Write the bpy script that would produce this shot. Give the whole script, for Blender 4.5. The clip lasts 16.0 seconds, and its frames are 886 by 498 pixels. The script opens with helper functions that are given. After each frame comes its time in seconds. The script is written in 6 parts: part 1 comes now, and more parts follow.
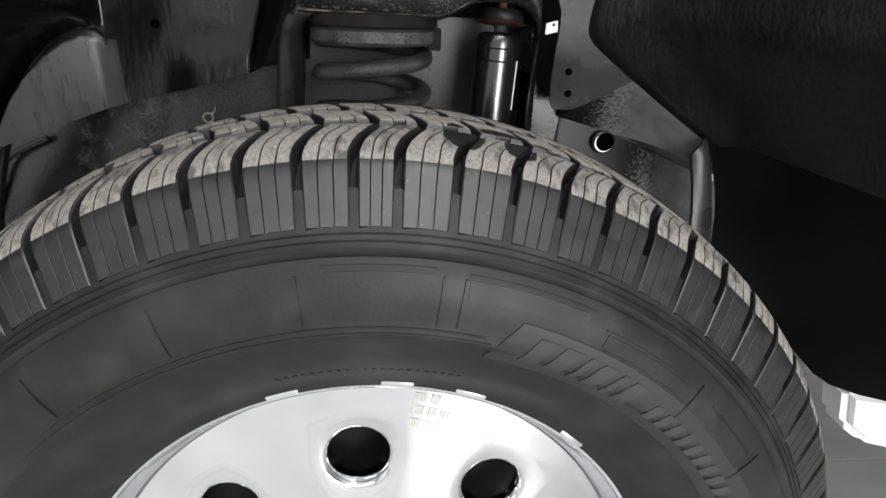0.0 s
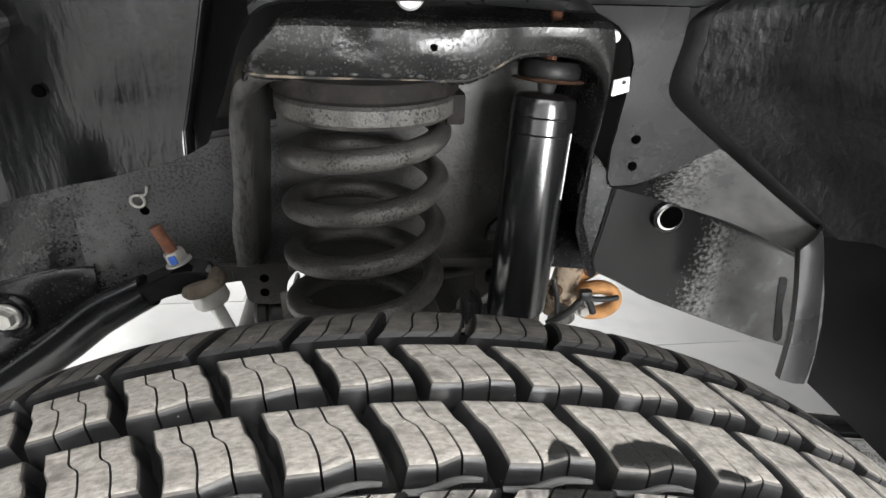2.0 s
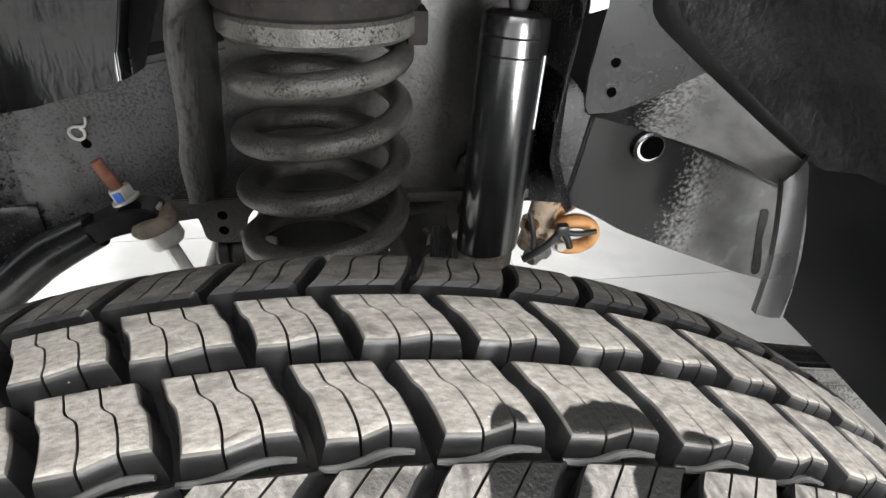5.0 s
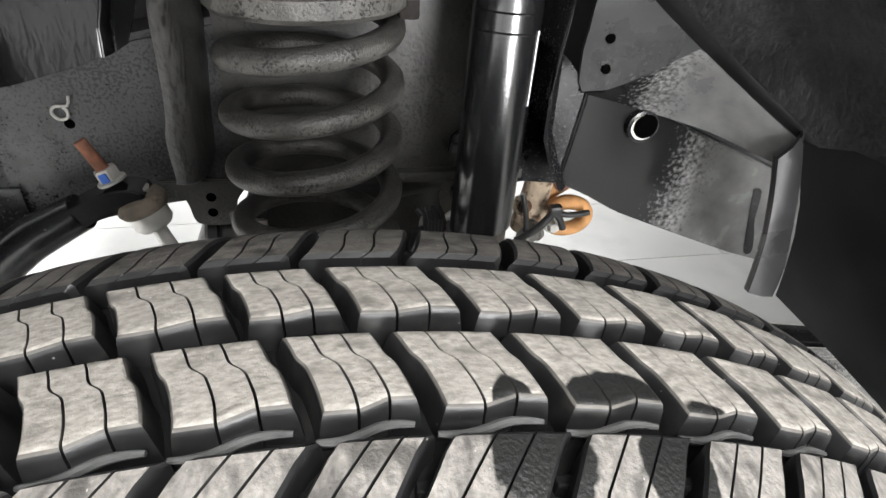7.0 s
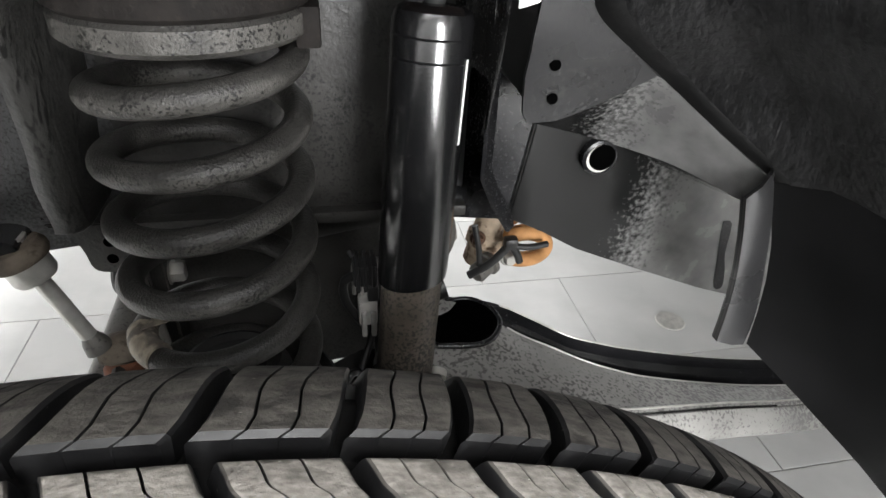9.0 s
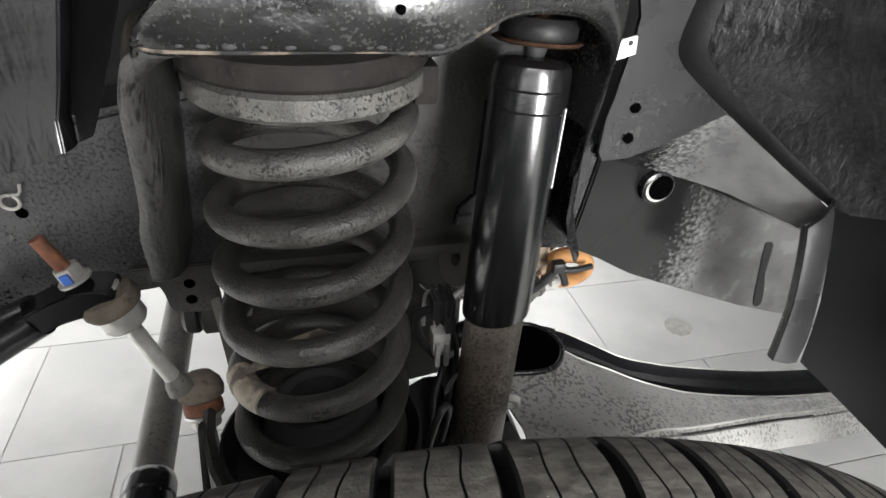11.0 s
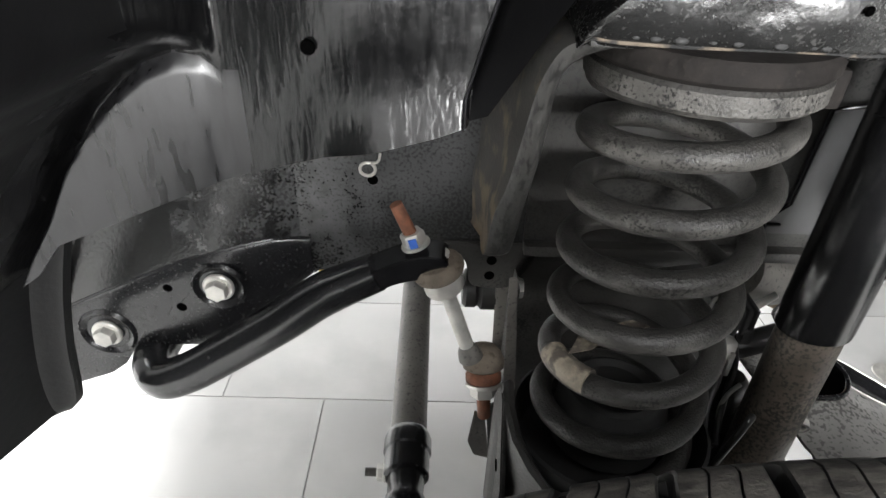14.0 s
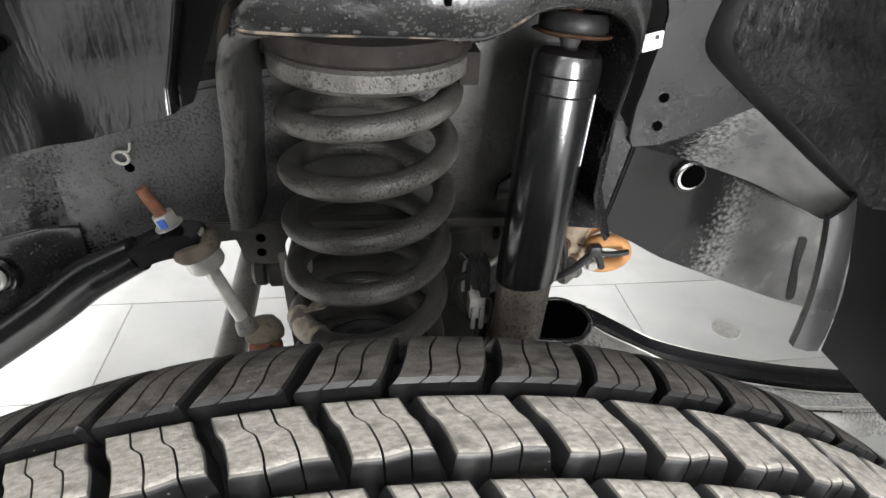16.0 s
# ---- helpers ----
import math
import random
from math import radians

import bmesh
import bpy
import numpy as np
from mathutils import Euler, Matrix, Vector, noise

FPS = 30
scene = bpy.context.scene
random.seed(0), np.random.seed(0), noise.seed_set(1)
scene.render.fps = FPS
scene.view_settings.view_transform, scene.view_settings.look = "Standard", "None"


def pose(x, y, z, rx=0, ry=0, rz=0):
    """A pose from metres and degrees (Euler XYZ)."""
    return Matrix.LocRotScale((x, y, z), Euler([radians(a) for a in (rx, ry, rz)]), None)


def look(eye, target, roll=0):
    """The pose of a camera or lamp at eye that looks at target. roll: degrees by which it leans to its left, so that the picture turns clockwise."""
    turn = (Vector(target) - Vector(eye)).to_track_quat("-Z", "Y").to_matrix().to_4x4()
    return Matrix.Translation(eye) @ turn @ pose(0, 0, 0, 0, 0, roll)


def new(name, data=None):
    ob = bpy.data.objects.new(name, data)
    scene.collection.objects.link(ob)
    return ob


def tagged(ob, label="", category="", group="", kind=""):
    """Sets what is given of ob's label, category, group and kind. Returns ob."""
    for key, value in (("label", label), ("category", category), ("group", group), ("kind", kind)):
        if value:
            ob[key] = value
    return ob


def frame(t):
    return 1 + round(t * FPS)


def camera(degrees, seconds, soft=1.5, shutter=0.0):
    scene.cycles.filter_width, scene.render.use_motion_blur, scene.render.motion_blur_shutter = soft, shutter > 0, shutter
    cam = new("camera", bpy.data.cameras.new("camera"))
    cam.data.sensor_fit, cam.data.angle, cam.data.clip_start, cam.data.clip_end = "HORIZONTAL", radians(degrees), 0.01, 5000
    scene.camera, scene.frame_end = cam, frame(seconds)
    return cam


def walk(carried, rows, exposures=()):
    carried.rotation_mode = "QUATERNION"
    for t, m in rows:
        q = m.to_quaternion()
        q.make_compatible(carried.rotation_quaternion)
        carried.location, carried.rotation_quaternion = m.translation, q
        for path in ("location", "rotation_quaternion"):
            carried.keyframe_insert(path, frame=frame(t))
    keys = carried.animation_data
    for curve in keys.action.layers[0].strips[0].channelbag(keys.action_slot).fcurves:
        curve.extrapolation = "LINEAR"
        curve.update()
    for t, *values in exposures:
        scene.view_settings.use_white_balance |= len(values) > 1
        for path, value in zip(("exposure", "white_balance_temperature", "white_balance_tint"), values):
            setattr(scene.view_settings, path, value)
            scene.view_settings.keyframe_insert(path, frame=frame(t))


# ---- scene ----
cam = camera(73.3, 16.0)
METRES, EYE, TILT, LEAN, TURN = 0.96, 0.925, -22.92, -1.94, -5.34
ROWS = [
    (0.0, 0.0, 0.0, 0.0, 0.0, 0.0, -0.0),
    (0.5, -0.0316, 0.0492, 0.0846, -0.62, 0.49, 0.32),
    (1.0, -0.0455, 0.1657, 0.1496, -0.99, 0.61, 0.58),
    (1.5, -0.035, 0.214, 0.1635, -1.25, -0.03, 0.64),
    (2.0, -0.037, 0.2307, 0.1704, -1.53, -2.92, 0.75),
    (2.5, -0.0355, 0.2494, 0.171, -1.78, -6.39, 0.83),
    (3.0, -0.0205, 0.2519, 0.1706, -2.02, -7.86, 0.88),
    (3.5, -0.0176, 0.2499, 0.1732, -2.26, -8.35, 0.94),
    (4.0, -0.016, 0.2579, 0.1738, -2.52, -8.61, 0.99),
    (6.5, -0.0221, 0.2665, 0.1647, -3.73, -10.58, 1.29),
    (7.0, -0.0207, 0.2684, 0.163, -3.97, -10.75, 1.34),
    (7.5, -0.0118, 0.2676, 0.1591, -4.17, -10.86, 1.37),
    (8.0, 0.0042, 0.2844, 0.1669, -4.45, -10.98, 1.51),
    (8.5, 0.0399, 0.3265, 0.1841, -4.85, -10.9, 1.44),
    (11.0, -0.0579, 0.3429, 0.2295, -7.93, -10.52, 2.48),
    (11.5, -0.1083, 0.3357, 0.2363, -5.68, -10.52, 1.59),
    (12.0, -0.1523, 0.3234, 0.2335, -1.4, -10.45, -0.08),
    (12.5, -0.2037, 0.3136, 0.2289, 2.4, -10.55, -1.39),
    (13.0, -0.2331, 0.3189, 0.2258, 4.27, -10.66, -1.94),
    (13.5, -0.2356, 0.3289, 0.2224, 4.65, -10.62, -2.04),
    (14.0, -0.2309, 0.3305, 0.2243, 4.81, -10.57, -2.13),
    (14.5, -0.2178, 0.3324, 0.2269, 4.73, -10.43, -2.2),
    (15.0, -0.1748, 0.3212, 0.24, 4.24, -10.4, -2.08),
    (15.5, -0.1207, 0.2924, 0.2325, 1.9, -10.51, -1.12),
    (16.0, -0.0464, 0.2727, 0.2125, -1.79, -10.64, 0.14),
]
walk(cam, [(t, pose(0, 0, EYE, TILT, LEAN, TURN) @ pose(METRES * x, METRES * y, METRES * z, 90 + pitch, roll, yaw)) for t, x, y, z, yaw, pitch, roll in ROWS],
     exposures=[(0, -1.02), (0.4, -0.30), (0.9, 0.02), (1.5, 0.0), (4.0, 0.15), (7.2, 0.20), (7.6, 0.18), (8.0, -0.12), (8.5, -0.15), (10.8, 0.33), (12.0, 0.40), (13.0, 0.44), (14.5, 0.42), (15.5, 0.40), (16.0, 0.30)])

# ---- light ----
world = bpy.data.worlds.new("shop")
scene.world = world
world.use_nodes = True
world.node_tree.nodes["Background"].inputs[0].default_value = (0.75, 0.8, 0.9, 1)
world.node_tree.nodes["Background"].inputs[1].default_value = 0.05
scene.view_settings.exposure = 0.0


def area_lamp(name, at, target, sx, sy, power, colour=(1, 0.98, 0.95)):
    data = bpy.data.lights.new(name, "AREA")
    data.shape, data.size, data.size_y, data.energy, data.color = "RECTANGLE", sx, sy, power, colour
    ob = new(name, data)
    ob.matrix_world = look(at, target)
    return ob


# Ceiling tubes are out of view, placed to brighten floor and tread.
area_lamp("tube_light_front", (-2.9, 1.9, 3.1), (-2.9, 1.9, 0), 1.4, 3.0, 620, (1, 1, 1))
area_lamp("tube_light_side", (-0.6, -2.5, 3.1), (-0.6, -2.5, 0), 3.6, 0.5, 140, (1, 1, 1))
area_lamp("tube_light_entry", (0.45, -1.2, 3.1), (0.45, -1.2, 0), 0.6, 2.4, 130, (1, 1, 1))
area_lamp("tube_light_far", (1.3, 3.5, 3.1), (1.3, 3.5, 0), 3.0, 0.5, 170, (1, 1, 1))
# Unseen fill lamp added from the left; no window stands here.
area_lamp("fill_light_left", (-3.6, -2.9, 1.7), (0.3, 0.6, 0.9), 3.0, 2.0, 24, (1, 1, 1))
# Unseen fill lamp added for the bright stripe on the shock absorber.
area_lamp("fill_light_front", (1.3, -3.8, 1.25), (0.4, 0.7, 0.9), 1.3, 2.3, 440, (1, 1, 1))


# ---- materials ----
def material(name, colour, rough, metal=0.0, var=0.25, scale=30.0, bump=0.15, bump_scale=200.0,
             spots=None, spot_scale=60.0, spot_low=0.55, spot_high=0.65, spot_rough=None, stretch=(1, 1, 1), coat=0.0, ripple=0.0, ripple_scale=40.0, ripple_detail=3.0, spec=0.5,
             specks=None, each=False, patchy=0.0, spot_detail=5):
    m = bpy.data.materials.new(name)
    m.use_nodes = True
    nt = m.node_tree
    n, l = nt.nodes, nt.links
    b = n["Principled BSDF"]
    tc = n.new("ShaderNodeTexCoord")
    mp = n.new("ShaderNodeMapping")
    mp.inputs["Scale"].default_value = stretch
    l.new(tc.outputs["Object"], mp.inputs["Vector"])
    if each:
        # every piece has its own stretch of the pattern
        info = n.new("ShaderNodeObjectInfo")
        away = n.new("ShaderNodeMath")
        away.operation = "MULTIPLY"
        away.inputs[1].default_value = 40.0
        l.new(info.outputs["Random"], away.inputs[0])
        l.new(away.outputs[0], mp.inputs["Location"])
    big = n.new("ShaderNodeTexNoise")
    big.inputs["Scale"].default_value, big.inputs["Detail"].default_value = scale, 6
    l.new(mp.outputs[0], big.inputs["Vector"])
    ramp = n.new("ShaderNodeValToRGB")
    ramp.color_ramp.elements[0].position, ramp.color_ramp.elements[1].position = 0.3, 0.7
    lo = [c * (1 - var) for c in colour]
    hi = [min(1, c * (1 + var)) for c in colour]
    ramp.color_ramp.elements[0].color = (*lo, 1)
    ramp.color_ramp.elements[1].color = (*hi, 1)
    l.new(big.outputs["Fac"], ramp.inputs[0])
    col = ramp.outputs[0]
    fine = n.new("ShaderNodeTexNoise")
    fine.inputs["Scale"].default_value, fine.inputs["Detail"].default_value = bump_scale, 4
    l.new(tc.outputs["Object"], fine.inputs["Vector"])
    rr = n.new("ShaderNodeMapRange")
    rr.inputs["To Min"].default_value, rr.inputs["To Max"].default_value = max(0.02, rough * 0.75), min(1, rough * 1.25)
    l.new(big.outputs["Fac"], rr.inputs["Value"])
    rough_out = rr.outputs[0]
    if spots:
        sp = n.new("ShaderNodeTexNoise")
        sp.inputs["Scale"].default_value, sp.inputs["Detail"].default_value = spot_scale, spot_detail
        l.new(mp.outputs[0], sp.inputs["Vector"])
        sr = n.new("ShaderNodeMapRange")
        sr.inputs["From Min"].default_value, sr.inputs["From Max"].default_value = spot_low, spot_high
        l.new(sp.outputs["Fac"], sr.inputs["Value"])
        if patchy:
            wide = n.new("ShaderNodeTexNoise")
            wide.inputs["Scale"].default_value, wide.inputs["Detail"].default_value = patchy, 3
            l.new(mp.outputs[0], wide.inputs["Vector"])
            lift = n.new("ShaderNodeMath")
            lift.operation = "MULTIPLY_ADD"
            lift.inputs[1].default_value, lift.inputs[2].default_value = 0.5, -0.25
            l.new(wide.outputs["Fac"], lift.inputs[0])
            both = n.new("ShaderNodeMath")
            l.new(sp.outputs["Fac"], both.inputs[0])
            l.new(lift.outputs[0], both.inputs[1])
            l.new(both.outputs[0], sr.inputs["Value"])
        mx = n.new("ShaderNodeMix")
        mx.data_type = "RGBA"
        mx.inputs[7].default_value = (*spots, 1)
        l.new(sr.outputs[0], mx.inputs[0])
        l.new(col, mx.inputs[6])
        col = mx.outputs[2]
        if spot_rough is not None:
            mr = n.new("ShaderNodeMix")
            l.new(sr.outputs[0], mr.inputs[0])
            l.new(rough_out, mr.inputs[2])
            mr.inputs[3].default_value = spot_rough
            rough_out = mr.outputs[0]
    if specks:
        vo = n.new("ShaderNodeTexVoronoi")
        vo.inputs["Scale"].default_value = 230
        l.new(mp.outputs[0], vo.inputs["Vector"])
        vr = n.new("ShaderNodeMapRange")
        vr.inputs["From Min"].default_value, vr.inputs["From Max"].default_value = 0.10, 0.05
        l.new(vo.outputs["Distance"], vr.inputs["Value"])
        pick = n.new("ShaderNodeMath")
        pick.operation = "MULTIPLY"
        l.new(vr.outputs[0], pick.inputs[0])
        few = n.new("ShaderNodeMapRange")
        few.inputs["From Min"].default_value, few.inputs["From Max"].default_value = 0.60, 0.68
        l.new(vo.outputs["Color"], few.inputs["Value"])
        l.new(few.outputs[0], pick.inputs[1])
        ms = n.new("ShaderNodeMix")
        ms.data_type = "RGBA"
        ms.inputs[7].default_value = (*specks, 1)
        l.new(pick.outputs[0], ms.inputs[0])
        l.new(col, ms.inputs[6])
        col = ms.outputs[2]
    l.new(col, b.inputs["Base Color"])
    l.new(rough_out, b.inputs["Roughness"])
    b.inputs["Metallic"].default_value = metal
    b.inputs["Coat Weight"].default_value = coat
    b.inputs["Specular IOR Level"].default_value = spec
    if bump:
        bp = n.new("ShaderNodeBump")
        bp.inputs["Strength"].default_value, bp.inputs["Distance"].default_value = bump, 0.002
        l.new(fine.outputs["Fac"], bp.inputs["Height"])
        out = bp.outputs[0]
        if ripple:
            # runs that follow the stretch
            rp = n.new("ShaderNodeTexNoise")
            rp.inputs["Scale"].default_value, rp.inputs["Detail"].default_value, rp.inputs["Distortion"].default_value = ripple_scale, ripple_detail, 0.2 * ripple_detail
            l.new(mp.outputs[0], rp.inputs["Vector"])
            b2 = n.new("ShaderNodeBump")
            b2.inputs["Strength"].default_value, b2.inputs["Distance"].default_value = ripple, 0.006
            l.new(rp.outputs["Fac"], b2.inputs["Height"])
            l.new(out, b2.inputs["Normal"])
            out = b2.outputs[0]
        l.new(out, b.inputs["Normal"])
    return m


RUBBER = material("tyre_rubber", (0.0095, 0.0093, 0.0094), 0.50, var=0.3, scale=22, bump=0.08, bump_scale=400, spec=0.25,
                  spots=(0.022, 0.021, 0.020), spot_scale=30, spot_low=0.50, spot_high=0.75)
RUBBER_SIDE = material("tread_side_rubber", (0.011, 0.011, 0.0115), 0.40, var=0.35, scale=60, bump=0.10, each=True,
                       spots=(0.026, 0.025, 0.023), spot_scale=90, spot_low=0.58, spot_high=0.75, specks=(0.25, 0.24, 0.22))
TREAD = material("dusty_tread_rubber", (0.270, 0.251, 0.226), 0.8, var=0.32, scale=420, bump=0.30, bump_scale=600, stretch=(0.7, 1.5, 1), patchy=30,
                 spots=(0.130, 0.120, 0.107), spot_scale=130, spot_low=0.52, spot_high=0.72, specks=(0.55, 0.53, 0.48), each=True)
# Shade over the near shoulder is put into this darker base; spots are real patches.
TREAD_OUTER = material("shaded_patchy_tread_rubber", (0.200, 0.187, 0.171), 0.75, var=0.32, scale=420, bump=0.30, bump_scale=600, stretch=(1.4, 0.7, 1), patchy=26,
                       spots=(0.075, 0.070, 0.064), spot_scale=120, spot_low=0.48, spot_high=0.66, specks=(0.5, 0.48, 0.44), each=True)
TREAD_EDGE = material("worn_block_edge", (0.075, 0.069, 0.062), 0.65, var=0.4, scale=90, bump=0.12, bump_scale=600, each=True)

TREAD_INNER = material("darker_tread_rubber", (0.096, 0.089, 0.080), 0.6, var=0.45, scale=230, bump=0.30, bump_scale=600, stretch=(0.7, 1.5, 1), patchy=30,
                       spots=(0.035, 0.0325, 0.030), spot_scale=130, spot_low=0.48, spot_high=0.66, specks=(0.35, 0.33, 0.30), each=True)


def wet_patch(m, marks):
    """Dark damp marks at places of the tread."""
    nt = m.node_tree
    n, l = nt.nodes, nt.links
    bs = n["Principled BSDF"]
    src = bs.inputs["Base Color"].links[0].from_socket
    geo = n.new("ShaderNodeNewGeometry")
    wob = n.new("ShaderNodeTexNoise")
    wob.inputs["Scale"].default_value = 90
    l.new(geo.outputs["Position"], wob.inputs["Vector"])
    total = None
    for (x, y, z), (a, c, e) in marks:
        sub = n.new("ShaderNodeVectorMath")
        sub.operation = "SUBTRACT"
        sub.inputs[1].default_value = (x, y, z)
        l.new(geo.outputs["Position"], sub.inputs[0])
        div = n.new("ShaderNodeVectorMath")
        div.operation = "DIVIDE"
        div.inputs[1].default_value = (a, c, e)
        l.new(sub.outputs[0], div.inputs[0])
        ln = n.new("ShaderNodeVectorMath")
        ln.operation = "LENGTH"
        l.new(div.outputs[0], ln.inputs[0])
        ad = n.new("ShaderNodeMath")
        ad.operation = "MULTIPLY_ADD"
        ad.inputs[1].default_value = 0.5
        l.new(wob.outputs["Fac"], ad.inputs[0])
        l.new(ln.outputs["Value"], ad.inputs[2])
        mr = n.new("ShaderNodeMapRange")
        mr.inputs["From Min"].default_value, mr.inputs["From Max"].default_value = 1.27, 1.2
        l.new(ad.outputs[0], mr.inputs["Value"])
        if total is None:
            total = mr.outputs[0]
        else:
            mx = n.new("ShaderNodeMath")
            mx.operation = "MAXIMUM"
            l.new(total, mx.inputs[0])
            l.new(mr.outputs[0], mx.inputs[1])
            total = mx.outputs[0]
    mix = n.new("ShaderNodeMix")
    mix.data_type = "RGBA"
    l.new(total, mix.inputs[0])
    l.new(src, mix.inputs[6])
    mix.inputs[7].default_value = (0.017, 0.017, 0.0165, 1)
    l.new(mix.outputs[2], bs.inputs["Base Color"])
    wet = n.new("ShaderNodeMix")
    l.new(total, wet.inputs[0])
    l.new(bs.inputs["Roughness"].links[0].from_socket, wet.inputs[2])
    wet.inputs[3].default_value = 0.35
    l.new(wet.outputs[0], bs.inputs["Roughness"])


def darker_above(m, paint, rough):
    """Mixes in a darker, smoother colour where faces point up, with an uneven edge."""
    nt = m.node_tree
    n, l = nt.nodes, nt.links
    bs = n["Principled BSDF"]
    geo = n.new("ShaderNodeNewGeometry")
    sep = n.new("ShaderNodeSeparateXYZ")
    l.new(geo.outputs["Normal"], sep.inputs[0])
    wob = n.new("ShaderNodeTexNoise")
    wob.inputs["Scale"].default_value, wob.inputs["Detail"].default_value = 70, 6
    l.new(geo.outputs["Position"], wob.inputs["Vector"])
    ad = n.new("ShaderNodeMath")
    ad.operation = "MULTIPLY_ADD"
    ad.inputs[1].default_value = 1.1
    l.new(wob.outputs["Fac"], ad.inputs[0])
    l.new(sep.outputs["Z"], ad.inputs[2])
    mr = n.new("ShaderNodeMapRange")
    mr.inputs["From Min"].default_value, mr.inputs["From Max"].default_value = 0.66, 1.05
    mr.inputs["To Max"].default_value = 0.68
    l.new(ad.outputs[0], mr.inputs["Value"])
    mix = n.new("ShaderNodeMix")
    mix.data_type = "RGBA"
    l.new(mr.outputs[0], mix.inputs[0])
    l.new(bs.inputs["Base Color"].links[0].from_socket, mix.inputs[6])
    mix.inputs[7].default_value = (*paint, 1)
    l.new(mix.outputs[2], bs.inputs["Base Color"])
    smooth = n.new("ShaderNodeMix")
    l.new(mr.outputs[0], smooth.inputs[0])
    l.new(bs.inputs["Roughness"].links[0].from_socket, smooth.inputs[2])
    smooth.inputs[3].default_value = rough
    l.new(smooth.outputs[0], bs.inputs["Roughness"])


wet_patch(TREAD, [((0.083, 0.403, 0.836), (0.021, 0.018, 0.04)), ((0.050, 0.404, 0.845), (0.007, 0.013, 0.03)), ((0.112, 0.398, 0.83), (0.013, 0.013, 0.03))])
wet_patch(TREAD_OUTER, [((0.053, 0.390, 0.840), (0.014, 0.016, 0.04)), ((0.092, 0.388, 0.834), (0.012, 0.014, 0.04))])
WET_LIP = material("wet_glint_lip", (0.12, 0.12, 0.118), 0.16, var=0.4, scale=60, bump=0.1, bump_scale=200, spec=0.8)
CHROME = material("polished_aluminium", (0.66, 0.67, 0.69), 0.085, 1.0, var=0.05, scale=8, bump=0.012)
BLACK_PAINT = material("black_chassis_paint", (0.010, 0.010, 0.011), 0.24, var=0.4, scale=14, bump=0.10, bump_scale=160, spec=0.4,
                       spots=(0.024, 0.0235, 0.023), spot_scale=330, spot_low=0.61, spot_high=0.72, spot_rough=0.4)
DUSTY_BLACK = material("dusty_black_steel", (0.033, 0.0318, 0.0295), 0.46, var=0.5, scale=14, bump=0.25, bump_scale=260, patchy=16,
                       spots=(0.014, 0.014, 0.0138), spot_scale=420, spot_low=0.55, spot_high=0.66, spot_rough=0.3)
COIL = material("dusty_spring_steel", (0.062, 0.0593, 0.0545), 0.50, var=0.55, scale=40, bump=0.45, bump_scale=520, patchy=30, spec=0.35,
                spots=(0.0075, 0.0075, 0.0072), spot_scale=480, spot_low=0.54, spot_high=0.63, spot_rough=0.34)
darker_above(COIL, (0.0150, 0.0146, 0.0140), 0.34)
GLOSS = material("gloss_black_tube", (0.0085, 0.0085, 0.0095), 0.22, var=0.3, scale=20, bump=0.03, bump_scale=200,
                 spots=(0.013, 0.013, 0.013), spot_scale=200, spot_low=0.62, spot_high=0.80, spot_rough=0.34)
LINER = material("wet_black_plastic", (0.0040, 0.0040, 0.0042), 0.25, var=0.3, scale=5, bump=0.09, bump_scale=170, stretch=(5, 5, 1.0), spec=0.4, patchy=1.2, spot_detail=3,
                 spots=(0.0022, 0.0022, 0.0024), spot_scale=26, spot_low=0.38, spot_high=0.68, spot_rough=0.17, ripple=0.10, ripple_scale=30, ripple_detail=2.2)
# Light in the pocket and sheen on the apron are put into this paler base.
POCKET = material("lit_black_plastic", (0.0125, 0.0125, 0.0132), 0.36, var=0.3, scale=6, bump=0.06, bump_scale=160, stretch=(5, 5, 0.8), spec=0.5, patchy=1.2, spot_detail=2,
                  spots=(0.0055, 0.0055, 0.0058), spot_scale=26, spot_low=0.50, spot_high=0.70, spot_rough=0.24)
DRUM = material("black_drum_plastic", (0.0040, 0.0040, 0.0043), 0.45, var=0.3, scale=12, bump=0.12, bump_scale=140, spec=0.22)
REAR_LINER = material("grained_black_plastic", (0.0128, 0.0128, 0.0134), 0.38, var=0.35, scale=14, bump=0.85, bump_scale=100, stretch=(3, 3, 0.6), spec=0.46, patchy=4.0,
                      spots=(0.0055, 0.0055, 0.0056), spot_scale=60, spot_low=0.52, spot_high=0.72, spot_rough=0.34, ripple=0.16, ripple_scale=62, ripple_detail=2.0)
PANEL = material("smooth_grey_panel", (0.060, 0.060, 0.061), 0.38, var=0.25, scale=18, bump=0.08, bump_scale=200, patchy=14)
RIDGE = material("satin_plastic_ridge", (0.0055, 0.0055, 0.0056), 0.46, var=0.3, scale=20, bump=0.14, bump_scale=180, spec=0.3)
SATIN = material("satin_grey_black_plate", (0.020, 0.020, 0.021), 0.28, var=0.25, scale=18, bump=0.08, bump_scale=200, patchy=14,
                 spots=(0.028, 0.028, 0.0277), spot_scale=200, spot_low=0.60, spot_high=0.74)
TOWER = material("tower_steel", (0.013, 0.013, 0.0128), 0.24, var=0.5, scale=12, bump=0.20, bump_scale=200, patchy=20,
                 spots=(0.040, 0.039, 0.037), spot_scale=420, spot_low=0.61, spot_high=0.70, spot_rough=0.6, ripple=0.30, ripple_scale=16)
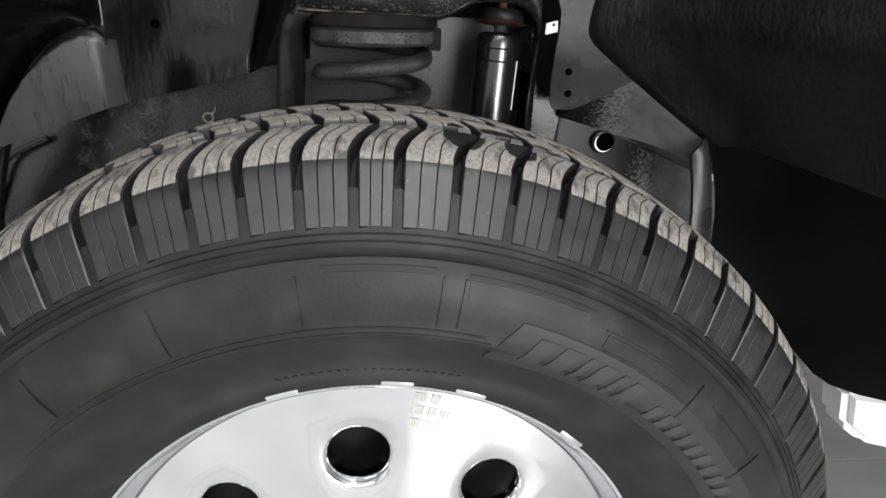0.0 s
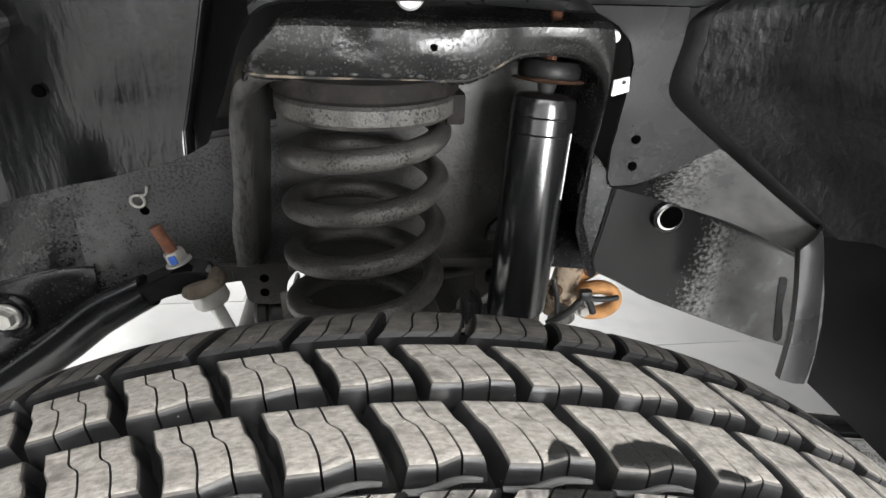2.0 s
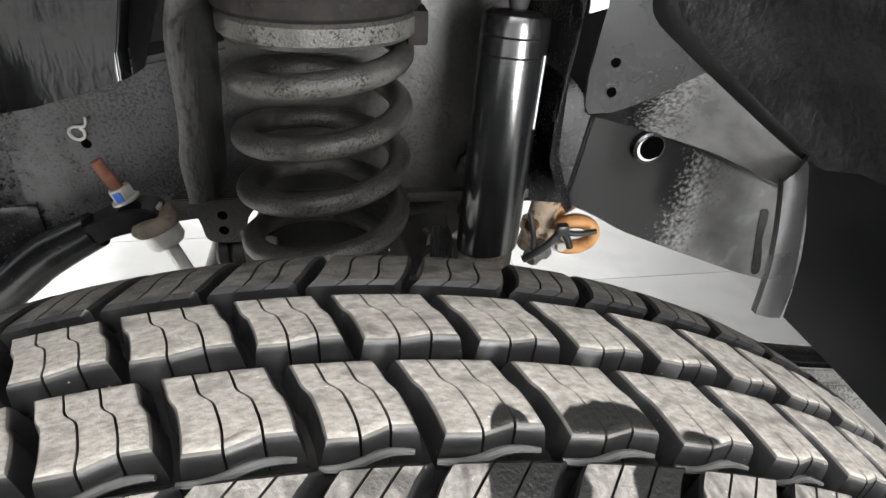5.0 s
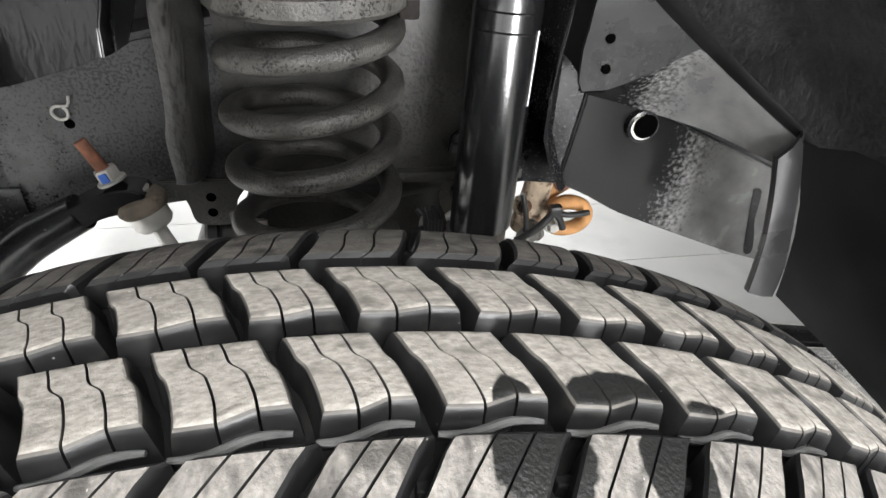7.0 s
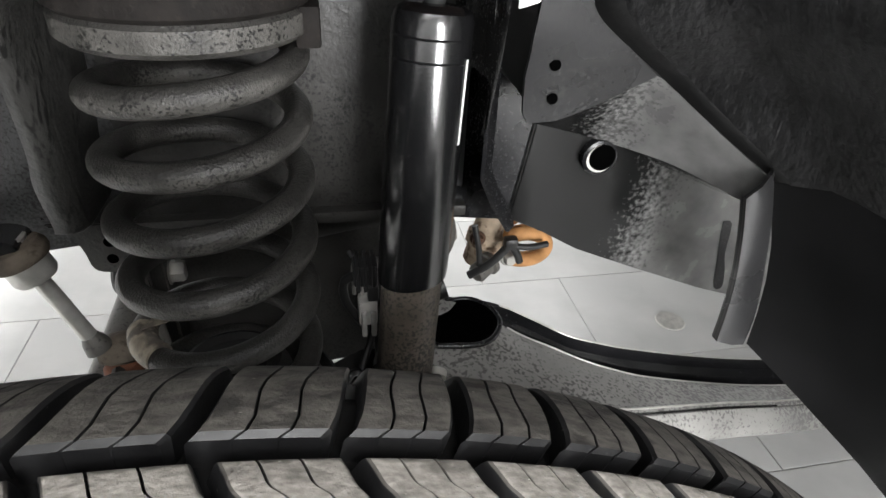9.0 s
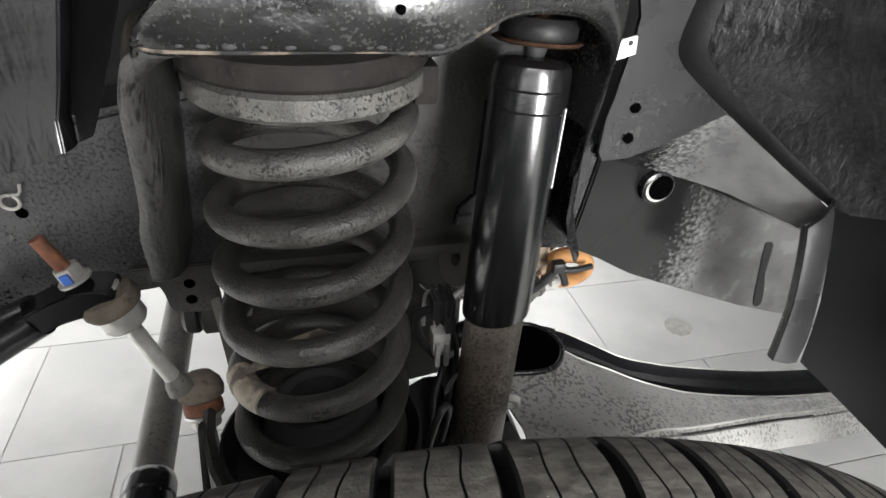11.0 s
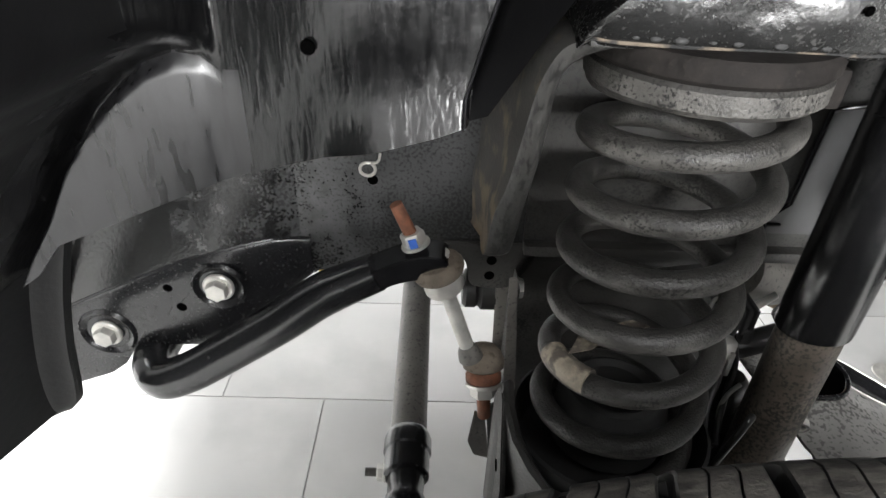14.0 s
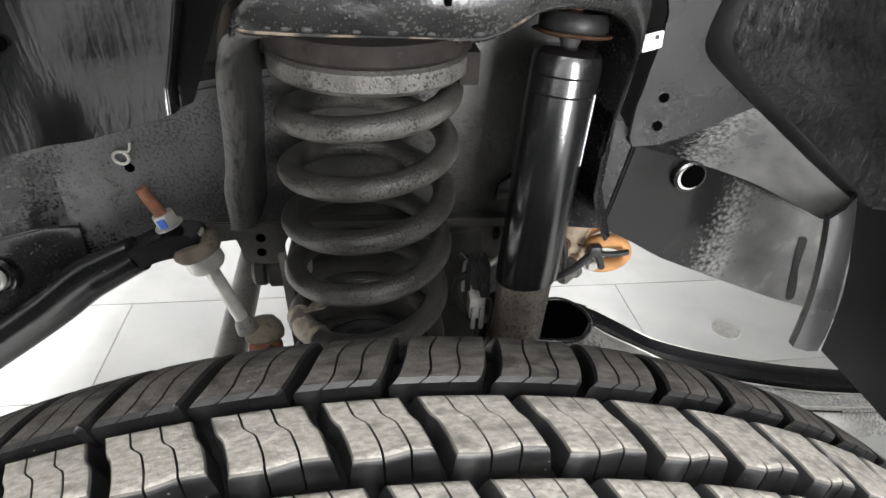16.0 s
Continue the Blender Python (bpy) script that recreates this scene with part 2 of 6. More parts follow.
CORRODED = material("corroded_edge", (0.11, 0.088, 0.066), 0.85, var=0.5, scale=120, bump=0.6, bump_scale=300,
                    spots=(0.012, 0.012, 0.012), spot_scale=55, spot_low=0.42, spot_high=0.50)
FLANGE = material("dusty_flange_steel", (0.031, 0.0303, 0.0285), 0.46, var=0.35, scale=16, bump=0.25, bump_scale=260, stretch=(3, 3, 0.7), patchy=14,
                  spots=(0.011, 0.011, 0.0107), spot_scale=110, spot_low=0.54, spot_high=0.62, spot_rough=0.34)
FLANGE_WEB = material("brown_dusty_web", (0.050, 0.048, 0.045), 0.7, var=0.35, scale=24, bump=0.3, bump_scale=260, stretch=(1.2, 1.2, 0.9), patchy=10,
                      spots=(0.15, 0.118, 0.080), spot_scale=42, spot_low=0.47, spot_high=0.66, specks=(0.012, 0.012, 0.012))
LINK_RUBBER = material("worn_beige_rubber", (0.12, 0.100, 0.080), 0.8, var=0.3, scale=60, bump=0.3, spec=0.2,
                       spots=(0.07, 0.055, 0.044), spot_scale=180, spot_low=0.55, spot_high=0.72)
ARM_GREY = material("dusty_arm_paint", (0.23, 0.225, 0.215), 0.24, var=0.3, scale=8, bump=0.05, bump_scale=200, patchy=10,
                    spots=(0.115, 0.113, 0.108), spot_scale=240, spot_low=0.53, spot_high=0.61, spot_rough=0.16, specks=(0.06, 0.058, 0.055))


def sprayed(name, base, wax, way, edge, soft, base_rough=0.38, wax_rough=0.16, scale=120, on=None):
    """Dusty paint that a black wax spray has covered on one side, with a spattered edge; rail and ledge also hold
    painted light.
    """
    m = on or material(name, base, base_rough, var=0.3, scale=30, bump=0.04, bump_scale=260)
    nt = m.node_tree
    n, l = nt.nodes, nt.links
    bs = n["Principled BSDF"]
    bs.inputs["Specular IOR Level"].default_value = 0.22
    tc = n.new("ShaderNodeTexCoord")
    dot = n.new("ShaderNodeVectorMath")
    dot.operation = "DOT_PRODUCT"
    dot.inputs[1].default_value = way
    l.new(tc.outputs["Object"], dot.inputs[0])
    ns = n.new("ShaderNodeTexNoise")
    ns.inputs["Scale"].default_value, ns.inputs["Detail"].default_value = scale, 5
    l.new(tc.outputs["Object"], ns.inputs["Vector"])
    far = n.new("ShaderNodeMapRange")
    far.inputs["From Min"].default_value, far.inputs["From Max"].default_value = edge + soft, edge - soft
    far.inputs["To Min"].default_value, far.inputs["To Max"].default_value = -0.45, 0.45
    l.new(dot.outputs["Value"], far.inputs["Value"])
    ad = n.new("ShaderNodeMath")
    l.new(ns.outputs["Fac"], ad.inputs[0])
    l.new(far.outputs[0], ad.inputs[1])
    mr = n.new("ShaderNodeMapRange")
    mr.inputs["From Min"].default_value, mr.inputs["From Max"].default_value = 0.33, 0.67
    l.new(ad.outputs[0], mr.inputs["Value"])
    mix = n.new("ShaderNodeMix")
    mix.data_type = "RGBA"
    src = bs.inputs["Base Color"].links[0].from_socket
    l.new(mr.outputs[0], mix.inputs[0])
    l.new(src, mix.inputs[6])
    mix.inputs[7].default_value = (*wax, 1)
    l.new(mix.outputs[2], bs.inputs["Base Color"])
    mr2 = n.new("ShaderNodeMix")
    src = bs.inputs["Roughness"].links[0].from_socket
    l.new(mr.outputs[0], mr2.inputs[0])
    l.new(src, mr2.inputs[2])
    mr2.inputs[3].default_value = wax_rough
    l.new(mr2.outputs[0], bs.inputs["Roughness"])
    return m


# Wax edge and the dark-to-bright reflection on the rail, both put into colour.
RAIL_SPRAY = sprayed("waxed_reflection_rail_paint", (0.135, 0.134, 0.131), (0.008, 0.008, 0.008), (1, 0, -0.15), 0.400, 0.060, base_rough=0.26, wax_rough=0.15, scale=190)
RAIL_FRONT = material("waxed_front_rail", (0.045, 0.0455, 0.0460), 0.34, var=0.4, scale=9, bump=0.25, bump_scale=300, patchy=16,
                      spots=(0.0125, 0.0125, 0.0123), spot_scale=340, spot_low=0.49, spot_high=0.61, spot_rough=0.28)
sprayed("", None, (0.0065, 0.0065, 0.0065), (1, 0, 0.2), -0.33, 0.22, wax_rough=0.22, scale=48, on=RAIL_FRONT)
RAIL_FRONT.node_tree.nodes["Principled BSDF"].inputs["Specular IOR Level"].default_value = 0.5
# Overhead light on the ledge is put into the pale base beside the wax.
LEDGE_SPRAY = sprayed("waxed_lit_ledge_paint", (0.17, 0.169, 0.166), (0.012, 0.012, 0.012), (1, 0, 0.1), 0.308, 0.055, base_rough=0.30, scale=230)
GREY_TUBE = material("grey_dusty_tube", (0.105, 0.099, 0.090), 0.5, var=0.3, scale=25, bump=0.15,
                     spots=(0.035, 0.034, 0.033), spot_scale=260, spot_low=0.56, spot_high=0.70)
ZINC = material("zinc_plated_steel", (0.46, 0.45, 0.42), 0.38, 0.5, var=0.2, scale=60, bump=0.12)
BEIGE_CAST = material("dusty_beige_casting", (0.30, 0.235, 0.17), 0.8, var=0.4, scale=50, bump=0.4, bump_scale=200,
                      spots=(0.10, 0.06, 0.035), spot_scale=90, spot_low=0.50, spot_high=0.62)
RUST = material("rusty_steel", (0.14, 0.055, 0.030), 0.8, var=0.4, scale=80, bump=0.5, bump_scale=260)
ORANGE = material("light_rusty_casting", (0.40, 0.20, 0.075), 0.75, var=0.3, scale=40, bump=0.4)
BROWN_RUBBER = material("dirty_brown_rubber", (0.0115, 0.0100, 0.0092), 0.8, var=0.45, scale=60, bump=0.35, spec=0.15,
                        spots=(0.021, 0.018, 0.0155), spot_scale=200, spot_low=0.58, spot_high=0.74)
BLUE = material("blue_paint_mark", (0.04, 0.13, 0.5), 0.5, var=0.15)
WHITE = material("white_plastic", (0.78, 0.78, 0.76), 0.4, var=0.05)
WHITE_BODY = material("white_car_paint", (0.80, 0.80, 0.80), 0.2, var=0.03, scale=3, bump=0, coat=0.5)
PAPER = material("aged_paper_tape", (0.26, 0.225, 0.175), 0.6, var=0.45, scale=60, bump=0.4, patchy=30,
                 spots=(0.085, 0.073, 0.060), spot_scale=70, spot_low=0.50, spot_high=0.62)
TILE = material("grey_stone_tile", (0.42, 0.42, 0.41), 0.32, var=0.13, scale=6, bump=0.05, bump_scale=60,
                spots=(0.33, 0.33, 0.325), spot_scale=3, spot_low=0.5, spot_high=0.7)
GROUT = material("grey_grout", (0.34, 0.34, 0.33), 0.9, var=0.15, scale=50)
WALL = material("white_shop_wall", (0.60, 0.60, 0.60), 0.7, var=0.04, scale=4, bump=0.05)
DARK = material("matte_near_black", (0.015, 0.015, 0.015), 0.7, var=0.3, scale=10)
# Flat black pieces stand for holes; the darkness inside is put into the colour.
HOLE = material("painted_hole_dark", (0.001, 0.001, 0.001), 0.95, bump=0, spec=0.0)
SHOCK = material("black_shock_paint", (0.006, 0.006, 0.0065), 0.20, spec=0.9, var=0.3, scale=20, bump=0.05, bump_scale=420, patchy=20,
                 spots=(0.010, 0.0098, 0.0096), spot_scale=330, spot_low=0.58, spot_high=0.72, spot_rough=0.24)
LOWER_TUBE = material("dusty_lower_tube", (0.085, 0.071, 0.057), 0.5, var=0.4, scale=25, bump=0.25, patchy=14,
                      spots=(0.017, 0.0155, 0.014), spot_scale=330, spot_low=0.48, spot_high=0.64)
RUST_DARK = material("dark_rusty_steel", (0.085, 0.045, 0.028), 0.45, 0.5, var=0.4, scale=80, bump=0.3, bump_scale=260)
PLUG_GREY = material("grey_connector_plastic", (0.34, 0.33, 0.31), 0.5, var=0.25, scale=60, bump=0.1)
YELLOW = material("yellow_plastic", (0.55, 0.36, 0.06), 0.5, var=0.2, scale=60)
HARNESS = material("black_plastic_loom", (0.014, 0.014, 0.014), 0.4, var=0.3, scale=60)


# ---- makers ----
def part(name, bm, mat, parent=None, label="", smooth=40):
    mats = mat if isinstance(mat, (list, tuple)) else [mat]
    bmesh.ops.recalc_face_normals(bm, faces=bm.faces[:])
    me = bpy.data.meshes.new(name)
    bm.to_mesh(me)
    bm.free()
    for m in mats:
        me.materials.append(m)
    if smooth:
        me.shade_smooth()
        me.set_sharp_from_angle(angle=radians(smooth))
    ob = new(name, me)
    ob.parent = parent
    if label:
        ob["label"] = label
    return ob


def thing(name, label, category, at=(0, 0, 0), group="", kind=""):
    ob = new(name)
    ob.empty_display_size = 0.05
    ob.location = at
    return tagged(ob, label, category, group, kind)


def at_parent(bm, parent):
    """World coordinates to those of a thing's Empty."""
    if parent is not None:
        bmesh.ops.translate(bm, verts=bm.verts[:], vec=-parent.location)
    return bm


def box_bm(lo, hi, bevel=0.0):
    bm = bmesh.new()
    bmesh.ops.create_cube(bm, size=1)
    for v in bm.verts:
        v.co = [lo[i] if v.co[i] < 0 else hi[i] for i in range(3)]
    if bevel:
        bmesh.ops.bevel(bm, geom=bm.edges[:], offset=bevel, segments=2, affect="EDGES", profile=0.6)
    return bm


def slab_bm(points, axis, a, b, bevel=0.002):
    """A plate: a 2D outline in the plane across the axis, from a to b along it."""
    bm = bmesh.new()
    i = "xyz".index(axis)

    def place(p, d):
        q = list(p)
        q.insert(i, d)
        return q
    fa = [bm.verts.new(place(p, a)) for p in points]
    fb = [bm.verts.new(place(p, b)) for p in points]
    bm.faces.new(fa)
    bm.faces.new(fb)
    for k in range(len(points)):
        bm.faces.new((fa[k], fa[k - 1], fb[k - 1], fb[k]))
    bmesh.ops.recalc_face_normals(bm, faces=bm.faces[:])
    if bevel:
        bmesh.ops.bevel(bm, geom=bm.edges[:], offset=bevel, segments=2, affect="EDGES", clamp_overlap=True)
    return bm


def tube_bm(points, radii, seg=20, caps=True, squash=None):
    """A tube along points; radii: one or one a point."""
    bm = bmesh.new()
    P = [Vector(p) for p in points]
    if not isinstance(radii, (list, tuple)):
        radii = [radii] * len(P)
    rings, up = [], None
    for k, p in enumerate(P):
        d = (P[min(k + 1, len(P) - 1)] - P[max(k - 1, 0)]).normalized()
        if up is None:
            up = d.orthogonal().normalized()
        up = (up - d * up.dot(d)).normalized()
        side = d.cross(up)
        rings.append([bm.verts.new(p + radii[k] * (math.cos(a) * up + math.sin(a) * side))
                      for a in [2 * math.pi * s / seg for s in range(seg)]])
    for r0, r1 in zip(rings, rings[1:]):
        for s in range(seg):
            bm.faces.new((r0[s - 1], r0[s], r1[s], r1[s - 1]))
    if caps:
        bm.faces.new(rings[0][::-1])
        bm.faces.new(rings[-1])
    return bm


def smooth_path(points, steps=8):
    P = [Vector(p) for p in points]
    out = []
    for k in range(len(P) - 1):
        p0, p1, p2, p3 = P[max(k - 1, 0)], P[k], P[k + 1], P[min(k + 2, len(P) - 1)]
        for s in range(steps):
            t = s / steps
            out.append(0.5 * (2 * p1 + (p2 - p0) * t + (2 * p0 - 5 * p1 + 4 * p2 - p3) * t * t + (3 * p1 - p0 - 3 * p2 + p3) * t ** 3))
    out.append(P[-1])
    return out


def lathe_bm(profile, origin, axis, seg=48, closed=False, start=0.0, sweep=2 * math.pi):
    """Turns (radius, along) pairs round an axis."""
    bm = bmesh.new()
    w = Vector(axis).normalized()
    u = w.orthogonal().normalized()
    if abs(w.y) > 0.9:
        u = Vector((0, 0, 1))
    elif abs(w.z) > 0.9:
        u = Vector((1, 0, 0))
    u = (u - w * u.dot(w)).normalized()
    v = w.cross(u)
    o = Vector(origin)
    full = abs(sweep - 2 * math.pi) < 1e-6
    n = seg if full else seg + 1
    rings = []
    for s in range(n):
        a = start + sweep * s / seg
        d = math.cos(a) * u + math.sin(a) * v
        rings.append([bm.verts.new(o + w * h + d * r) for r, h in profile])
    m = len(profile)
    for s in range(n if full else n - 1):
        r0, r1 = rings[s], rings[(s + 1) % n]
        for k in range(m if closed else m - 1):
            a, b, c, d = r0[k], r0[(k + 1) % m], r1[(k + 1) % m], r1[k]
            bm.faces.new((a, b, c, d))
    bmesh.ops.remove_doubles(bm, verts=bm.verts[:], dist=1e-6)
    return bm


def loft_bm(rows, thick=0.003, push=(0, 1, 0)):
    """A sheet through rows of points, thick towards push."""
    bm = bmesh.new()
    g = Vector(push).normalized() * thick
    front = [[bm.verts.new(Vector(p)) for p in r] for r in rows]
    back = [[bm.verts.new(Vector(p) + g) for p in r] for r in rows]
    n, m = len(rows), len(rows[0])
    for i in range(n - 1):
        for j in range(m - 1):
            bm.faces.new((front[i][j], front[i][j + 1], front[i + 1][j + 1], front[i + 1][j]))
            bm.faces.new((back[i][j], back[i + 1][j], back[i + 1][j + 1], back[i][j + 1]))
    edge = [(0, j) for j in range(m)] + [(i, m - 1) for i in range(1, n)] + [(n - 1, j) for j in range(m - 2, -1, -1)] + [(i, 0) for i in range(n - 2, 0, -1)]
    for (a, b), (c, d) in zip(edge, edge[1:] + edge[:1]):
        bm.faces.new((front[a][b], front[c][d], back[c][d], back[a][b]))
    return bm


def hex_bm(origin, axis, across, height, washer=0.0, washer_h=0.002):
    """A hexagon head on its flange."""
    r = across / 2 / math.cos(math.pi / 6)
    bm = lathe_bm([(0, height), (r * 0.88, height), (r, height * 0.85), (r, 0), (0, 0)], origin, axis, 6)
    if washer:
        other = lathe_bm([(0, washer_h), (washer * 0.9, washer_h), (washer, washer_h * 0.5), (washer, -0.001), (0, -0.001)], origin, axis, 28)
        me = bpy.data.meshes.new("tmp")
        other.to_mesh(me)
        other.free()
        bm.from_mesh(me)
        bpy.data.meshes.remove(me)
    return bm


def lerp(a, b, t):
    return a + (b - a) * t


# ---- floor and room ----
FLOOR_Z = -0.005
floor = new("floor", bpy.data.meshes.new("floor"))
bm = box_bm((-5, -4, FLOOR_Z - 0.1), (6, 6, FLOOR_Z - 0.003))
bm.to_mesh(floor.data)
bm.free()
floor.data.materials.append(GROUT)
tagged(floor, "grey stone tile floor with narrow joints", "floor", kind="structure")
TILE_X, TILE_Y, JOINT = 0.66, 0.335, 0.003
tile_bm = box_bm((JOINT / 2, JOINT / 2, -0.008), (TILE_X - JOINT / 2, TILE_Y - JOINT / 2, 0), 0.0008)
tile_mesh = bpy.data.meshes.new("tile")
tile_bm.to_mesh(tile_mesh)
tile_bm.free()
tile_mesh.materials.append(TILE)
rest = bmesh.new()
for j in range(-17, 16):
    y = 1.295 + j * TILE_Y
    shift = -0.63 + (-j % 3) * TILE_X / 3
    for i in range(-9, 11):
        x = shift + i * TILE_X
        if x < -5.8 or x > 6 or y < -4.4 or y > 6:
            continue
        if -2.6 < x < 2.6 and 0.2 < y < 3.6:
            ob = new("tile", tile_mesh)
            ob.location = (x, y, FLOOR_Z)
            ob.parent = floor
        else:
            b2 = bmesh.new()
            b2.from_mesh(tile_mesh)
            bmesh.ops.translate(b2, verts=b2.verts[:], vec=(x, y, FLOOR_Z))
            me = bpy.data.meshes.new("tmp")
            b2.to_mesh(me)
            b2.free()
            rest.from_mesh(me)
            bpy.data.meshes.remove(me)
tagged(part("floor_tiles", rest, TILE, floor, smooth=0), kind="stuff")
# Walls and ceiling are out of view, added to bounce light and fill reflections.
for nm, lo, hi in (("wall_west", (-5.2, -4, -0.1), (-5, 6, 3.3)), ("wall_east", (6, -4, -0.1), (6.2, 6, 3.3)),
                   ("wall_south", (-5.2, -4.2, -0.1), (6.2, -4, 3.3)), ("wall_north", (-5.2, 6, -0.1), (6.2, 6.2, 3.3)),
                   ("ceiling", (-5.2, -4.2, 3.3), (6.2, 6.2, 3.4))):
    tagged(part(nm, box_bm(lo, hi), WALL, smooth=0), "plain white painted shop " + ("ceiling" if nm == "ceiling" else "wall"), nm.split("_")[0], kind="structure")
drain = thing("floor_drain", "small round metal drain cover in the tiled floor", "drain", (0.915, 1.412, FLOOR_Z))
part("cover", lathe_bm([(0, 0.002), (0.036, 0.002), (0.038, 0.0), (0, 0)], (0, 0, 0.0005), (0, 0, 1), 32), ZINC, drain)

# ---- wheel ----
WC = Vector((-0.012, 0.440, 0.4215))
CROWN = 0.427
wheel = thing("wheel_assembly", "truck front wheel, dusty all-weather tyre on a polished aluminium rim", "wheel", WC)


def tread_r(y):
    u = abs(y) / 0.08
    return CROWN - 0.005 * u ** 2 - 0.011 * u ** 5


BASE = 0.012
prof = []
for k in range(33):
    y = lerp(-0.084, 0.084, k / 32)
    prof.append((tread_r(y) - BASE - (0.004 if abs(y) > 0.072 else 0), y))
side = [(0.395, 0.0880), (0.386, 0.0945), (0.379, 0.1000), (0.3735, 0.1035), (0.366, 0.1075), (0.364, 0.1100), (0.360, 0.1100), (0.358, 0.1085), (0.350, 0.1135), (0.338, 0.1170), (0.325, 0.1185),
        (0.313, 0.1180), (0.311, 0.1188), (0.307, 0.1186), (0.305, 0.1165), (0.292, 0.1120), (0.278, 0.1045), (0.266, 0.0950), (0.258, 0.0870), (0.250, 0.0810), (0.243, 0.0785)]
prof = [(r, -y) for r, y in side[::-1]] + prof + side
bm = lathe_bm(prof, (0, 0, 0), (0, 1, 0), 180)
tyre = part("tyre", bm, RUBBER, wheel, "black truck tyre with dusty tread", smooth=50)


def block_bm(y0, y1, a_near, a_far, gap, pitch, v_ref, bend=0.0, sipes=2, depth=BASE, wave=0.0019, tip=0.0):
    """One tread block with its sipes. near: the outer end y0; angles as arc metres at the crown, to the right."""
    bm = bmesh.new()
    M = 22
    width = pitch - gap
    n = sipes + 1

    def run(v):
        return lerp(a_near, a_far, v) + bend * math.sin(math.pi * v)

    def mid(v):
        return run(v) - run(v_ref)

    def zig(v, amp):
        return amp * (math.tanh((0.60 - v) * 17) + 0.15 * math.sin(v * 9))

    def co(arc, y, drop):
        r = tread_r(y) - drop
        a = arc / CROWN
        return bm.verts.new((r * math.sin(a), y, r * math.cos(a)))
    for s in range(n):
        f0, f1 = s / n, (s + 1) / n
        sip = 0.00042
        cut0, cut1 = (sip if s else 0), (sip if s < n - 1 else 0)

        def ring(ins, drop, grow=0.0):
            left, right = [], []
            for k in range(M + 1):
                v = k / M
                e0 = ins - grow
                for f, cut, first, out in ((f0, cut0, s == 0, left), (f1, -cut1, s == n - 1, right)):
                    # the outer end runs aslant, so that the groove zigzags
                    yy = lerp(y0 + e0 + tip * (math.tanh((f - 0.5) * 5) - 0.35 * math.sin(f * 6.28)), y1 - e0, v)
                    vv = (yy - y0) / (y1 - y0)
                    d = 0.0
                    if first:
                        d = (ins - grow) if out is left else (grow - ins)
                    z = zig(vv, 0.0009) if first else zig(vv, wave)
                    out.append(co(mid(vv) - width / 2 + width * f + cut + d + z, yy, drop))
            return left, right
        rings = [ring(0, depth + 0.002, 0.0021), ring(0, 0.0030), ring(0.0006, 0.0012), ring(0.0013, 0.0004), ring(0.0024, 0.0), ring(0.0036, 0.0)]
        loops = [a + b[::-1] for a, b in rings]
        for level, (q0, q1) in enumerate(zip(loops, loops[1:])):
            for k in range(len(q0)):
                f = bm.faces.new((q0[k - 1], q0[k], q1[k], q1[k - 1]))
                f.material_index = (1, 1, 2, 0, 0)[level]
        L, Rr = rings[-1]
        for k in range(M):
            bm.faces.new((L[k], L[k + 1], Rr[k + 1], Rr[k])).material_index = 0
    return bm


def shoulder_bm(sign, start, gap, slant, sway, pitch, v_ref, bow=1.5):
    """A shoulder block that runs from the tread over the edge down the sidewall."""
    bm = bmesh.new()
    width = pitch - gap
    path = [(tread_r(s), s) for s in (start, start + 0.0018, 0.047, 0.053, 0.059, 0.065, 0.071, 0.076, 0.0800)]
    ref = slant * (1 - v_ref) ** bow + sway * math.sin(v_ref * 6.3)
    top = len(path) - 1
    path[0] = (path[0][0] - 0.0016, path[0][1])
    path += [(0.4080, 0.0830), (0.4040, 0.0858), (0.398, 0.0895), (0.388, 0.0955), (0.380, 0.1005), (0.3755, 0.1030)]
    last = len(path) - 1
    inner = []
    for k, (r, y) in enumerate(path):
        w = max(0.0, (k - top) / (last - top))
        inner.append((r - 0.013 * (1 - w) - 0.002, y - 0.005 * w - (0.004 if k > top else 0)))
    n = 3
    for s in range(n):
        l = -width / 2 + width * s / n + (0.0003 if s else 0)
        r = -width / 2 + width * (s + 1) / n - (0.0003 if s < n - 1 else 0)
        bl, br = (0.0014 if s == 0 else 0.0003), (0.0014 if s == n - 1 else 0.0003)
        grid = []
        for k, ((ra, ya), (rb, yb)) in enumerate(zip(path, inner)):
            v = min(1, k / top)
            sl = slant * (1 - v) ** bow + sway * math.sin(v * 6.3) - ref
            zz = 0.0011 * math.sin(v * 9.0) if k <= top else 0
            z0, z1 = (zz if s else 0), (zz if s < n - 1 else 0)
            row = []
            for rad, yy, aa in ((rb, yb, l + z0 - 0.0003), (ra - bl, ya, l + z0), (ra, ya, l + z0 + bl * 0.7), (ra, ya, r + z1 - br * 0.7), (ra - br, ya, r + z1), (rb, yb, r + z1 + 0.0003)):
                a = (aa + sl) / CROWN
                row.append(bm.verts.new((rad * math.sin(a), sign * yy, rad * math.cos(a))))
            grid.append(row)
        for k in range(len(grid) - 1):
            for j in range(5):
                f = bm.faces.new((grid[k][j], grid[k][j + 1], grid[k + 1][j + 1], grid[k + 1][j]))
                f.material_index = 0 if (j == 2 and 1 <= k < top) else 1
        for row in (grid[0], grid[-1]):
            bm.faces.new(row).material_index = 1
    return bm


